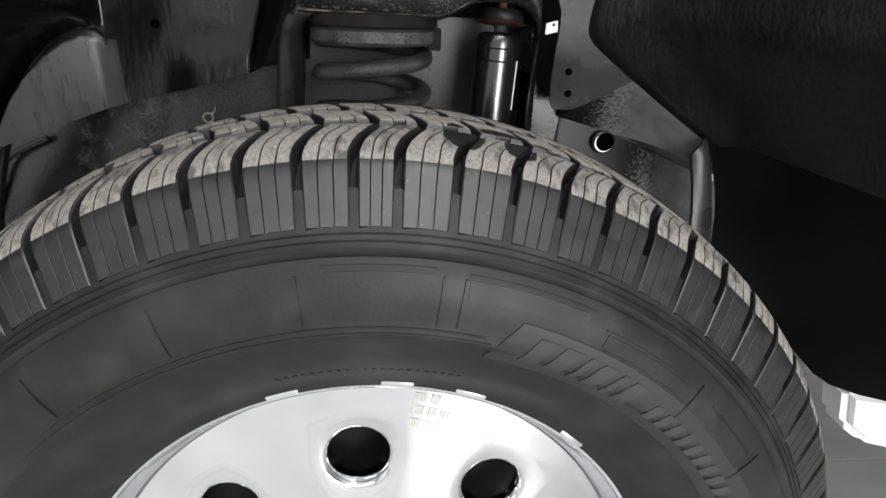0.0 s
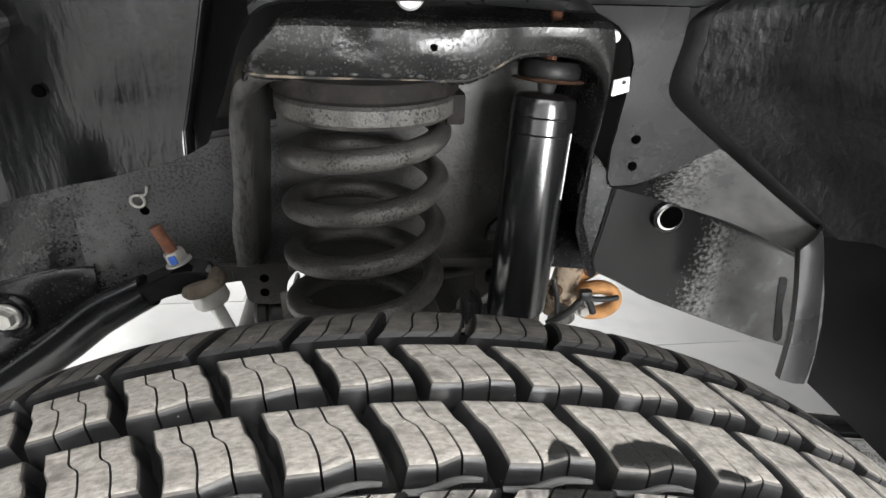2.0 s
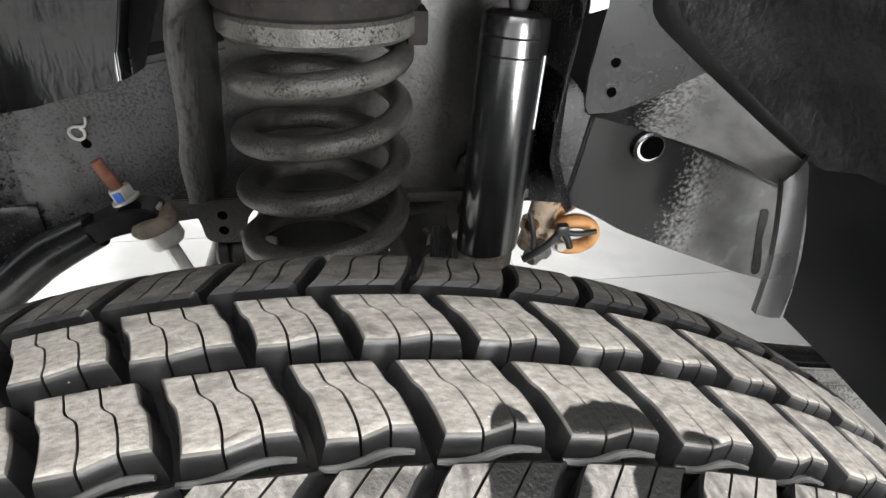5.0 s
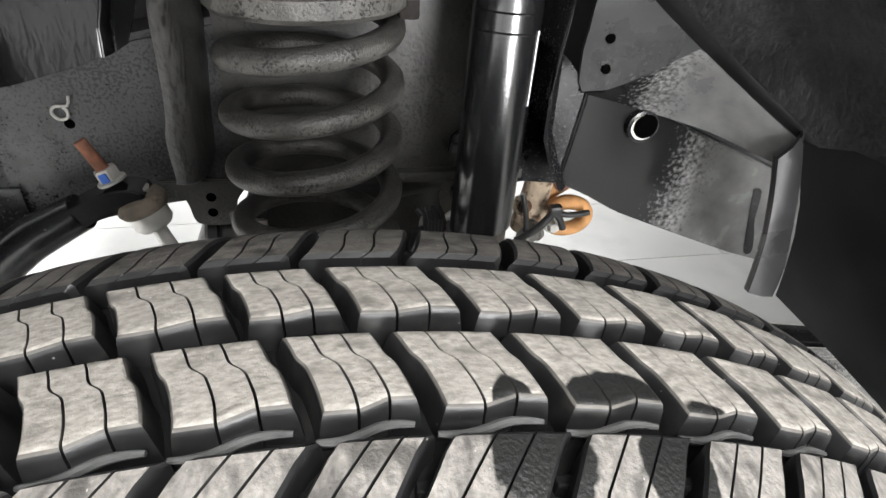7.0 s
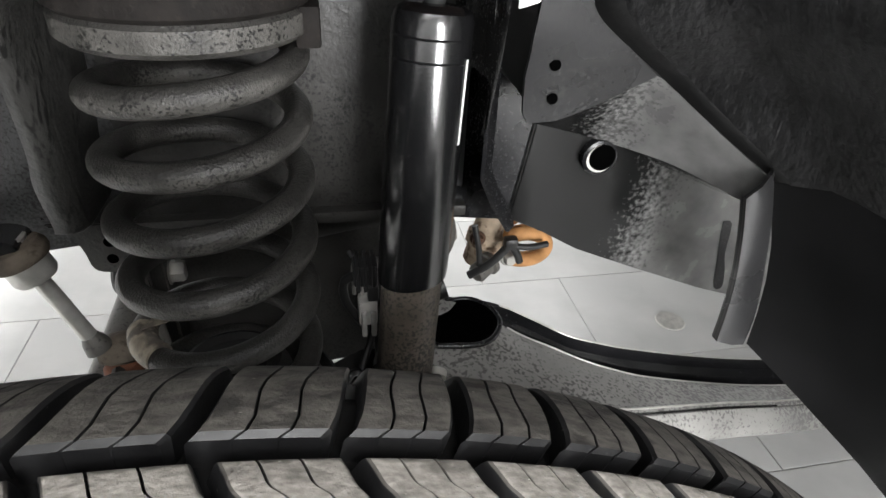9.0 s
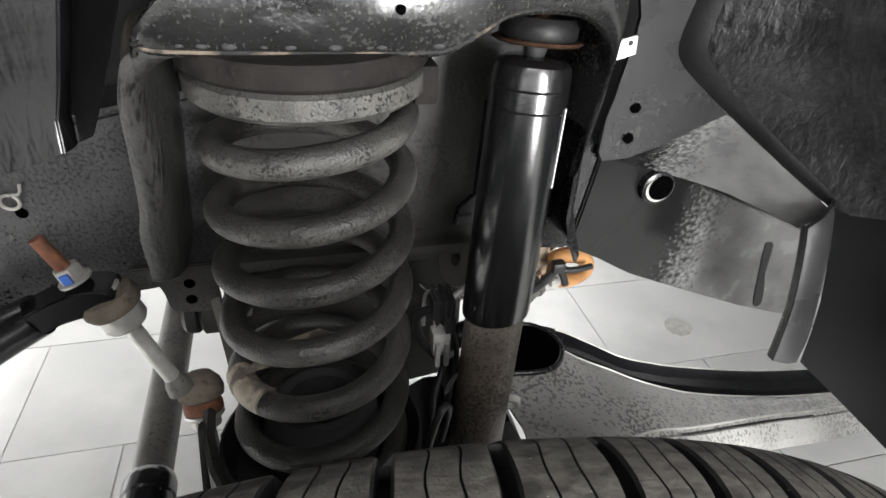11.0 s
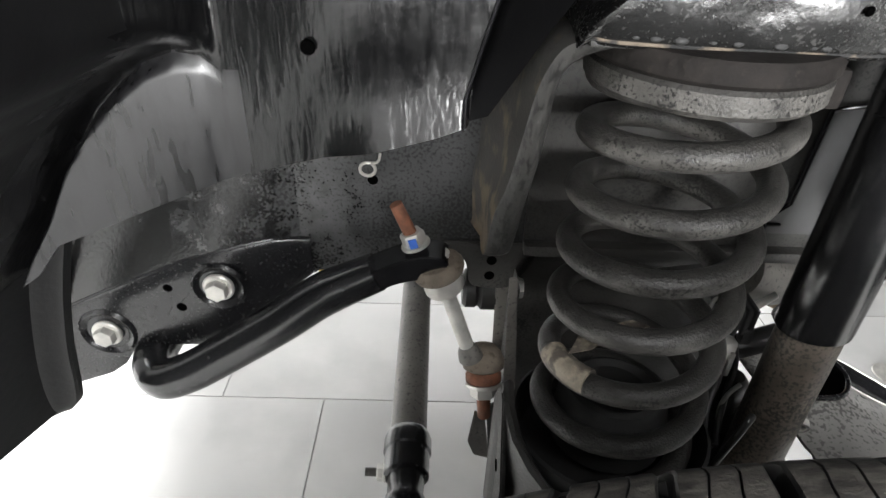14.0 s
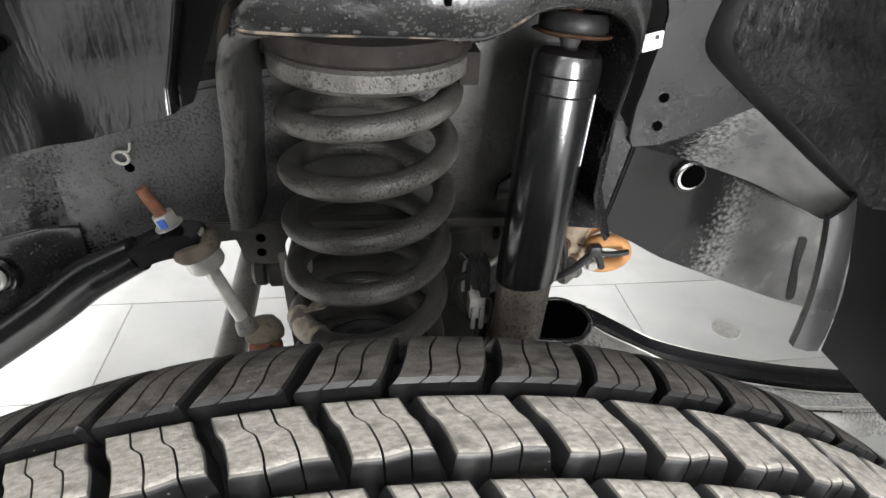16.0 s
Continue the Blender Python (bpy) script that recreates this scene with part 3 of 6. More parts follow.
# grooves between the blocks, in degrees from the top: the pitch of the blocks is uneven
ROWS_OF_BLOCKS = [
    ("outer", (-14.6, -9.64, -4.7, 0.31, 4.7, 9.81, 15.03, 20.12, 25.0), lambda p: block_bm(-0.0325, -0.0030, 0.0052, -0.0048, 0.0058, p, 0.39, 0.0010, tip=0.0017)),
    ("inner", (-12.6, -7.6, -2.39, 2.14, 7.39, 12.3, 16.95, 21.65, 26.1), lambda p: block_bm(0.0060, 0.0330, 0.0050, -0.0046, 0.0052, p, 0.2, 0.0008, tip=0.0011)),
    ("near_shoulder", (-13.6, -8.9, -3.9, 0.95, 4.9, 10.1, 15.4, 20.2, 24.9), lambda p: shoulder_bm(-1, 0.0412, 0.0062, 0.0190, 0.0012, p, 0.25)),
    ("far_shoulder", (-14.3, -9.47, -4.31, 0.44, 5.75, 11.2, 15.79, 20.35, 25.2), lambda p: shoulder_bm(1, 0.0400, 0.0056, -0.0120, 0.0006, p, 0.3, 1.3)),
]
rest = bmesh.new()
NEAR_GAPS = []
for nm, gaps, make in ROWS_OF_BLOCKS:
    left = 360 - (gaps[-1] - gaps[0])
    count = round(left / 4.93)
    cuts = list(gaps) + [gaps[-1] + left * (k + 1) / count for k in range(count)]
    if nm == "near_shoulder":
        NEAR_GAPS = cuts[:-1]
    even = None
    for k, (g0, g1) in enumerate(zip(cuts, cuts[1:])):
        if k < len(gaps) - 1 or even is None:
            bm = make(radians(g1 - g0) * CROWN)
            bmesh.ops.recalc_face_normals(bm, faces=bm.faces[:])
            me = bpy.data.meshes.new("tread_block")
            bm.to_mesh(me)
            bm.free()
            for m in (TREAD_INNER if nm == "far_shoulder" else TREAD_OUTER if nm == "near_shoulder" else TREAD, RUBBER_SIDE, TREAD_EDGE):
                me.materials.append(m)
            me.shade_smooth()
            me.set_sharp_from_angle(angle=radians(28 if "shoulder" in nm else 50))
            if k >= len(gaps) - 1:
                even = me
        else:
            me = even
        deg = (g0 + g1) / 2 % 360
        turn = Matrix.Rotation(radians(deg), 4, "Y")
        if deg < 120 or deg > 250:
            ob = new("tread_block", me)
            ob.parent = tyre
            ob.matrix_local = turn
        else:
            b2 = bmesh.new()
            b2.from_mesh(me)
            b2.transform(turn)
            tmp = bpy.data.meshes.new("tmp")
            b2.to_mesh(tmp)
            b2.free()
            rest.from_mesh(tmp)
            bpy.data.meshes.remove(tmp)
tagged(part("lower_tread", rest, [TREAD, RUBBER_SIDE, TREAD_EDGE], tyre, smooth=50), kind="stuff")

# wet lip at the foot of each outer block, its glint put into a pale colour
for g0, g1 in zip(ROWS_OF_BLOCKS[0][1], ROWS_OF_BLOCKS[0][1][1:]):
    pts = []
    for k in range(15):
        t = k / 14
        a = radians(lerp(g0 + 0.75, g1 - 0.05, t))
        y = -0.0352 + 0.0017 * (math.tanh((t - 0.5) * 5) - 0.35 * math.sin(t * 6.28))
        r = tread_r(y) - 0.0072
        pts.append((r * math.sin(a), y, r * math.cos(a)))
    part("groove_lip", tube_bm(pts, [0.0009 + 0.0006 * math.sin(math.pi * k / 14) for k in range(15)], 8), WET_LIP, tyre)

step_bm = bmesh.new()
for y0, y1, low in ((0.0485, 0.0525, 0.0085), (0.0590, 0.0635, 0.0085)):
    r = tread_r(y0) - low
    a0 = 0.0190 * ((1 - (y0 - 0.04) / 0.04) ** 1.5 - 0.75 ** 1.5) / CROWN
    part_bm = box_bm((-0.0042, -y1, r - 0.012), (0.0042, -y0, r), 0.0008)
    part_bm.transform(Matrix.Rotation(a0, 4, "Y"))
    tmp = bpy.data.meshes.new("tmp")
    part_bm.to_mesh(tmp)
    part_bm.free()
    step_bm.from_mesh(tmp)
    bpy.data.meshes.remove(tmp)
step_mesh = bpy.data.meshes.new("groove_step")
step_bm.to_mesh(step_mesh)
step_bm.free()
step_mesh.materials.append(RUBBER)
for deg in NEAR_GAPS:
    if deg % 360 < 75 or deg % 360 > 285:
        ob = new("groove_step", step_mesh)
        ob.parent = tyre
        ob.matrix_local = Matrix.Rotation(radians(deg), 4, "Y")

# rim: polished face with eight round holes
RIM_Y = -0.0785
bm = bmesh.new()
HOLES, HR, HC = 8, 0.0275, 0.155
A0 = math.radians(-3.5)


def face_y(r):
    """Depth of the rim's face, inward from its flange."""
    pts = [(0.0, 0.012), (0.05, 0.010), (0.10, 0.016), (0.155, 0.024), (0.20, 0.030), (0.222, 0.031), (0.2285, 0.022), (0.236, 0.010), (0.240, 0.002), (0.2445, 0.0), (0.2475, 0.003), (0.246, 0.010)]
    return float(np.interp(r, [p[0] for p in pts], [p[1] for p in pts]))


for h in range(HOLES):
    ac = A0 + h * 2 * math.pi / HOLES
    half = math.pi / HOLES
    SEG = 40
    loops = []
    ring_r = [HR - 0.004, HR - 0.003, HR, HR + 0.003]
    ring_d = [0.014, 0.006, 0.0012, 0.0]
    for rr, dd in zip(ring_r, ring_d):
        lp = []
        for s in range(SEG):
            th = 2 * math.pi * s / SEG
            dr, dt = rr * math.cos(th), rr * math.sin(th)
            rad = math.hypot(HC + dr, dt)
            ang = ac + math.atan2(dt, HC + dr)
            lp.append(bm.verts.new((rad * math.sin(ang), RIM_Y + face_y(rad) + dd, rad * math.cos(ang))))
        loops.append(lp)
    # from the hole out to the sector's border
    for stage in (0.35, 0.7, 1.0):
        lp = []
        for s in range(SEG):
            th = 2 * math.pi * s / SEG
            c, sn = math.cos(th), math.sin(th)
            rr0 = HR + 0.003
            p0 = (HC + rr0 * c, math.atan2(rr0 * sn, HC + rr0 * c))
            m = max(abs(c), abs(sn))
            rad1 = HC + (0.067 if c > 0 else 0.075) * c / m
            ang1 = half * sn / m
            rad, ang = lerp(p0[0] if False else math.hypot(HC + rr0 * c, rr0 * sn), rad1, stage), ac + lerp(p0[1], ang1, stage)
            lp.append(bm.verts.new((rad * math.sin(ang), RIM_Y + face_y(rad), rad * math.cos(ang))))
        loops.append(lp)
    for q0, q1 in zip(loops, loops[1:]):
        for s in range(SEG):
            bm.faces.new((q0[s - 1], q0[s], q1[s], q1[s - 1]))
bmesh.ops.remove_doubles(bm, verts=bm.verts[:], dist=2e-4)
rim = part("rim", bm, CHROME, wheel, "polished aluminium rim with round holes", smooth=60)
part("rim_lip", lathe_bm([(r, RIM_Y + d) for r, d in ((0.2215, 0.031), (0.2245, 0.0295), (0.2285, 0.022), (0.2355, 0.011), (0.2385, 0.003), (0.2405, 0.0008), (0.2435, 0.0), (0.2468, 0.0012), (0.2482, 0.004), (0.2478, 0.009), (0.243, 0.012))], (0, 0, 0), (0, 1, 0), 160), CHROME, rim, smooth=60)
part("hub_cap", lathe_bm([(0, -0.03), (0.05, -0.03), (0.066, -0.022), (0.07, 0.0), (0.082, 0.012)], (0, RIM_Y, 0), (0, 1, 0), 48), CHROME, rim)
# The dark behind the rim's holes is put into the barrel's and disc's colour.
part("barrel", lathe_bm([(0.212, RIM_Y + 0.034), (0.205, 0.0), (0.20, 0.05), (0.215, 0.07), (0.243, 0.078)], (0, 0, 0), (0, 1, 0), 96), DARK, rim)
part("brake_disc", lathe_bm([(0.07, 0.0), (0.178, 0.0), (0.18, 0.005), (0.18, 0.030), (0.07, 0.030)], (0, 0.0, 0), (0, 1, 0), 64), HARNESS, wheel, "brake disc behind the rim, coloured near-black")
for k, (w, off) in enumerate(((0.052, 0.0), (0.040, 0.012), (0.030, 0.024))):
    # raised illegible marking on the rim's face
    bm = bmesh.new()
    for j in range(9 if k == 0 else 12):
        a = math.radians(13.5) + (j - 5) * 0.0135
        if j in (4, 8):
            continue
        r0, r1 = 0.216 - off, 0.2085 - off
        vs = []
        for rad, aa in ((r0, a), (r0, a + 0.008), (r1, a + 0.008), (r1, a)):
            vs.append(bm.verts.new((rad * math.sin(aa), RIM_Y + face_y(rad) - 0.0006, rad * math.cos(aa))))
        bm.faces.new(vs)
    part("rim_marking", bm, ZINC, rim, smooth=0)
for a_deg in (-14.5, 5.0, 18, 40):
    a = math.radians(a_deg)
    bm = box_bm((-0.012, -0.0010, -0.0022), (0.012, 0.004, 0.0022), 0.001)
    bmesh.ops.transform(bm, matrix=Matrix.Rotation(a, 4, "Y") @ Matrix.Translation((0, RIM_Y - 0.0005, 0.2455)), verts=bm.verts[:])
    part("balance_weight", bm, CHROME, rim)

# sidewall relief: ribs, panels and plain bars for the lettering
def side_y(r):
    rs, ys = zip(*[(r_, -y_) for r_, y_ in sorted(side)])
    return float(np.interp(r, rs, ys))


def side_patch(r0, r1, a0, a1, proud, nr=4, na=10):
    rows = []
    for i in range(nr + 1):
        r = lerp(r0, r1, i / nr)
        rows.append([(r * math.sin(a), side_y(r) - proud, r * math.cos(a)) for a in [lerp(a0, a1, j / na) for j in range(na + 1)]])
    return loft_bm(rows, proud + 0.001, (0, 1, 0))


def side_arc(r, a0, a1, proud, wide):
    return side_patch(r - wide / 2, r + wide / 2, radians(a0), radians(a1), proud, 2, max(8, int((a1 - a0) / 1.2)))


for deg in (-66, -52, -37, -21.7, -6.8, 8.1, 10.4, 42, 56, 68):
    part("sidewall_rib", side_patch(0.318, 0.350, radians(deg) - 0.0022, radians(deg) + 0.0022, 0.0013, 4, 2), RUBBER, tyre)
for r, a0, a1 in ((0.3145, -40, 14), (0.3105, -44, 15), (0.3535, -4.2, 7.2), (0.3525, 10.6, 25), (0.3445, 27, 41), (0.332, 28, 41), (0.3445, 45, 55), (0.330, 45, 55), (0.2985, 16, 80)):
    part("sidewall_ring", side_arc(r, a0, a1, 0.0009, 0.0014), RUBBER, tyre)
for r in (0.3675, 0.3715):
    part("mould_line", lathe_bm([(r - 0.0008, side_y(r) + 0.0004), (r, side_y(r) - 0.0008), (r + 0.0008, side_y(r) + 0.0004)], (0, 0, 0), (0, 1, 0), 160), RUBBER, tyre)
for d0, d1, r0, r1 in ((10.8, 24.5, 0.338, 0.350), (-4.0, 7.0, 0.320, 0.3505), (27.5, 40.5, 0.3335, 0.343)):
    part("sidewall_panel", side_patch(r0, r1, radians(d0), radians(d1), 0.0005, 3, 16), RUBBER, tyre)
GREY_RUBBER = material("grey_raised_rubber", (0.017, 0.017, 0.0174), 0.55, var=0.2, scale=40, bump=0.05)
BLACK_RUBBER = material("black_lettering_panel", (0.0065, 0.0065, 0.0068), 0.5, var=0.25, scale=40, bump=0.05)
band = []
for i in range(6):
    r = lerp(0.2985, 0.331, i / 5)
    a0 = 14.5 + 3.2 * i / 5
    band.append([(r * math.sin(a), side_y(r) - 0.0009, r * math.cos(a)) for a in [radians(lerp(a0, 80, j / 50)) for j in range(51)]])
part("lettering_panel", loft_bm(band, 0.002, (0, 1, 0)), BLACK_RUBBER, tyre, "black raised panel on the sidewall")


def slanted_bar(r0, r1, a0, wide, slant, proud):
    rows = []
    for i in range(4):
        r = lerp(r0, r1, i / 3)
        rows.append([(r * math.sin(a), side_y(r) - proud, r * math.cos(a)) for a in [radians(a0 + slant * i / 3 + wide * j / 3) for j in range(4)]])
    return loft_bm(rows, 0.001, (0, 1, 0))


# plain bars stand for the lettering
for a_deg, w in ((18.8, 2.3), (22.2, 2.3), (25.6, 0.9), (27.6, 1.9), (30.6, 0.9), (32.6, 2.0)):
    part("raised_bar", slanted_bar(0.3045, 0.3245, a_deg, w, 1.6, 0.0016), GREY_RUBBER, tyre)
for j in range(12):
    part("raised_bar", slanted_bar(0.3065, 0.3195, 38.0 + j * 2.3, 1.3, 0.9, 0.0016), GREY_RUBBER, tyre)
for j in range(22):
    part("raised_bar", side_patch(0.2675, 0.2715, radians(-13 + j * 1.25), radians(-12.4 + j * 1.25), 0.0006, 1, 1), RUBBER, tyre)

# ---- frame rail ----
RY = 0.878
rail = thing("frame_rail", "black painted steel frame rail, dusty and spotted", "frame", (0, RY, 0.65))
outline = [(-0.567, 0.495), (-0.546, 0.612), (-0.530, 0.674), (-0.520, 0.697), (-0.502, 0.713), (-0.30, 0.80), (-0.05, 0.85), (0.20, 0.85), (0.262, 0.772), (0.299, 0.760), (0.342, 0.748), (0.553, 0.655), (0.80, 0.55),
           (0.80, 0.40), (0.585, 0.517), (0.50, 0.545), (0.401, 0.585), (0.33, 0.615), (0.286, 0.641), (0.24, 0.662), (0.10, 0.678), (-0.10, 0.668), (-0.14, 0.657), (-0.305, 0.638), (-0.36, 0.60), (-0.50, 0.53)]
part("rail_body", at_parent(slab_bm(outline, "y", RY, RY + 0.07, 0.006), rail), RAIL_FRONT, rail)
skin = [(0.247, 0.664), (0.255, 0.710), (0.264, 0.770), (0.299, 0.7585), (0.342, 0.7465), (0.553, 0.6535), (0.80, 0.548), (0.80, 0.404), (0.585, 0.521), (0.50, 0.549), (0.401, 0.589), (0.33, 0.619), (0.286, 0.645)]
part("rail_rear", at_parent(slab_bm(skin, "y", RY - 0.006, RY - 0.0005, 0.002), rail), RAIL_SPRAY, rail, "glossy black rear part of the rail")
# bolted plate at the front end
plate_top = [(-0.553, 0.602), (-0.510, 0.624), (-0.473, 0.641), (-0.436, 0.659), (-0.407, 0.671), (-0.369, 0.680), (-0.337, 0.684), (-0.304, 0.682)]
plate_low = [(-0.571, 0.498), (-0.524, 0.517), (-0.505, 0.532), (-0.495, 0.548), (-0.476, 0.559), (-0.423, 0.561), (-0.392, 0.572), (-0.366, 0.590), (-0.303, 0.642)]


def plate_y(x):
    """The plate lies flush with the rail at its rear end and stands off towards the front."""
    t = max(0.0, min(1.0, (x + 0.40) / 0.10))
    return 0.852 + 0.020 * t * t * (3 - 2 * t)


rows = []
for x in np.linspace(-0.571, -0.303, 50):
    top = float(np.interp(x, [p[0] for p in plate_top], [p[1] for p in plate_top])) - 0.5 * max(0.0, -0.553 - x)
    low = float(np.interp(x, [p[0] for p in plate_low], [p[1] for p in plate_low]))
    y = plate_y(x)
    rows.append([(x, y + 0.012, top), (x, y + 0.0015, top - 0.0005), (x, y, top - 0.003)] + [(x, y, lerp(top - 0.003, low + 0.003, t)) for t in (0.25, 0.5, 0.75, 1)] + [(x, y + 0.0015, low + 0.0005), (x, y + 0.012, low), (x, RY, low + 0.001)])
bm = loft_bm(rows, 0.002, (0, 1, 0))
part("bumper_plate", at_parent(bm, rail), BLACK_PAINT, rail, "black steel plate with two bolts")
rows = []
for p in smooth_path([(x, 0, z) for x, z in plate_top], 4):
    y = lerp(plate_y(p.x) + 0.002, RY + 0.001, max(0.0, min(1.0, (p.x + 0.335) / 0.028)))
    back = max(y + 0.0005, RY - 0.0015)
    rows.append([(p.x - 0.002, y, p.z - 0.006), (p.x - 0.001, y, p.z + 0.004), (p.x, lerp(y, back, 0.45), p.z + 0.050), (p.x, lerp(y, back, 0.85), p.z + 0.095), (p.x, back + 0.001, p.z + 0.130)])
part("rail_skin", at_parent(loft_bm(rows, 0.002, (0, 1, 0)), rail), RAIL_FRONT, rail, smooth=60)
part("weld_seam", at_parent(tube_bm([(p.x, plate_y(p.x) + 0.0025, p.z + 0.0005) for p in smooth_path([(x, 0, z) for x, z in plate_top[:-1]], 5)], 0.0017, 8), rail), GLOSS, rail, "glossy wet weld seam along the plate")
part("end_fold", at_parent(tube_bm(smooth_path([(-0.560, 0.853, 0.53), (-0.546, 0.853, 0.612), (-0.530, 0.854, 0.674), (-0.520, 0.856, 0.694), (-0.502, 0.858, 0.709), (-0.46, 0.862, 0.728)], 5), 0.0042, 10), rail), GLOSS, rail, "rounded front edge of the rail")
for bx, bz, r in ((-0.39, 0.639, 0.021), (-0.512, 0.577, 0.023)):
    part("bolt_recess", at_parent(lathe_bm([(r + 0.006, -0.0005), (r + 0.003, -0.0035), (r, -0.002), (r - 0.003, 0.0005)], (bx, 0.852, bz), (0, 1, 0), 36), rail), BLACK_PAINT, rail)
    part("bolt", at_parent(hex_bm((bx, 0.8505, bz), (0, -1, 0), 0.019, 0.011, 0.0150, 0.003), rail), ZINC, rail, "zinc plated flange bolt")
for hx, hz, r in ((-0.440, 0.635, 0.0045), (-0.431, 0.612, 0.005), (-0.360, 0.729, 0.0042), (-0.349, 0.725, 0.0030), (-0.242, 0.745, 0.0048)):
    y = 0.8518 if hz < 0.66 else RY - 0.0008
    part("hole", at_parent(lathe_bm([(0, 0.0), (r, 0.0)], (hx, y, hz), (0, 1, 0), 20), rail), HOLE, rail)
# the large tube through the rail
part("cross_tube", at_parent(lathe_bm([(0.0, 0.03), (0.0125, 0.03), (0.0135, -0.006), (0.0150, -0.009), (0.0180, -0.008), (0.0190, 0.002)], (0.331, RY - 0.006, 0.731), (0, 1, 0), 40), rail), [BLACK_PAINT], rail, "round tube end welded through the rail")
# White reflection in the tube end, painted as a zinc crescent round an offset disc.
part("tube_glint", at_parent(lathe_bm([(0.0, 0.0), (0.0144, 0.0)], (0.331, RY - 0.0153, 0.731), (0, 1, 0), 32), rail), ZINC, rail, "pale crescent painted as the reflection in the tube end")
part("tube_hole", at_parent(lathe_bm([(0.0, 0.0), (0.0136, 0.0)], (0.3326, RY - 0.0160, 0.7324), (0, 1, 0), 32), rail), HOLE, rail)
part("rail_gusset", at_parent(slab_bm([(0.190, 0.668), (0.244, 0.662), (0.253, 0.712), (0.262, 0.772), (0.240, 0.800), (0.190, 0.845)], "y", RY - 0.004, RY - 0.0005, 0.001), rail), BLACK_PAINT, rail)
part("rail_streak", at_parent(slab_bm([(p.x, p.z) for p in smooth_path([(0.500, 0, 0.644), (0.512, 0, 0.640), (0.517, 0, 0.600), (0.525, 0, 0.575), (0.530, 0, 0.550), (0.519, 0, 0.550), (0.511, 0, 0.585), (0.503, 0, 0.625), (0.500, 0, 0.644)][:-1], 3)], "y", RY - 0.0072, RY - 0.0065, 0.0), rail), BLACK_PAINT, rail, "narrow dark streak on the rail")
# small spring clip on the rail
clip = thing("wire_clip", "small dull metal wire clip on the frame rail", "clip", (-0.246, RY, 0.757))
part("clip_loop", tube_bm([(0.0068 * math.cos(a), -0.004 - 0.001 * math.sin(a), 0.0068 * math.sin(a)) for a in [radians(d) for d in range(70, 425, 15)]], 0.0015, 8), ZINC, clip)
part("clip_tail", tube_bm([(0.0023, -0.004, 0.0064), (0.0085, -0.005, 0.0070), (0.0105, -0.005, 0.010), (0.0115, -0.005, 0.016)], 0.0013, 8), ZINC, clip)

# ---- spring tower ----
tower = thing("spring_tower", "dusty black stamped steel spring tower on the frame", "spring tower", (0, 0.80, 0.90))
# curved side flange: from the seat's corner down to the rail
crease = smooth_path([(-0.145, 0.818, 0.708), (-0.1425, 0.814, 0.716), (-0.1405, 0.803, 0.756), (-0.1345, 0.796, 0.780), (-0.131, 0.790, 0.802), (-0.127, 0.780, 0.837), (-0.124, 0.772, 0.864), (-0.119, 0.766, 0.884), (-0.110, 0.757, 0.901), (-0.088, 0.748, 0.909)], 5)
nose = smooth_path([(-0.123, 0.818, 0.709), (-0.121, 0.814, 0.717), (-0.118, 0.800, 0.762), (-0.1155, 0.793, 0.786), (-0.1135, 0.787, 0.808), (-0.112, 0.779, 0.840), (-0.112, 0.772, 0.862), (-0.108, 0.765, 0.882), (-0.0985, 0.760, 0.893), (-0.080, 0.752, 0.902)], 5)
rows = []
for a, q in zip(crease, nose):
    wide = 0.010 + 0.022 * max(0.0, min(1.0, (a.z - 0.70) / 0.12))
    back = (a.x - wide * 0.6, RY + 0.001, a.z - 0.004)
    web = Vector(back).lerp(a, 0.55) + Vector((0.004, 0.004, 0))
    rows.append([back, tuple(web), tuple(a.lerp(web, 0.25)), tuple(a.lerp(q, 0.06) + Vector((0, -0.0015, 0))), tuple(a.lerp(q, 0.35) + Vector((0, -0.0035, 0))), tuple(a.lerp(q, 0.75) + Vector((0, -0.0035, 0))), tuple(q), tuple(q + Vector((0.003, 0.008, 0))), (q.x + 0.004, RY + 0.001, q.z)])
part("side_flange", at_parent(loft_bm([r[3:] for r in rows], 0.003, (0.3, 1, 0)), tower), FLANGE, tower, smooth=60)
part("flange_web", at_parent(loft_bm([r[:4] for r in rows], 0.003, (1, 0.4, 0)), tower), FLANGE_WEB, tower, "web with brown road dust", smooth=60)
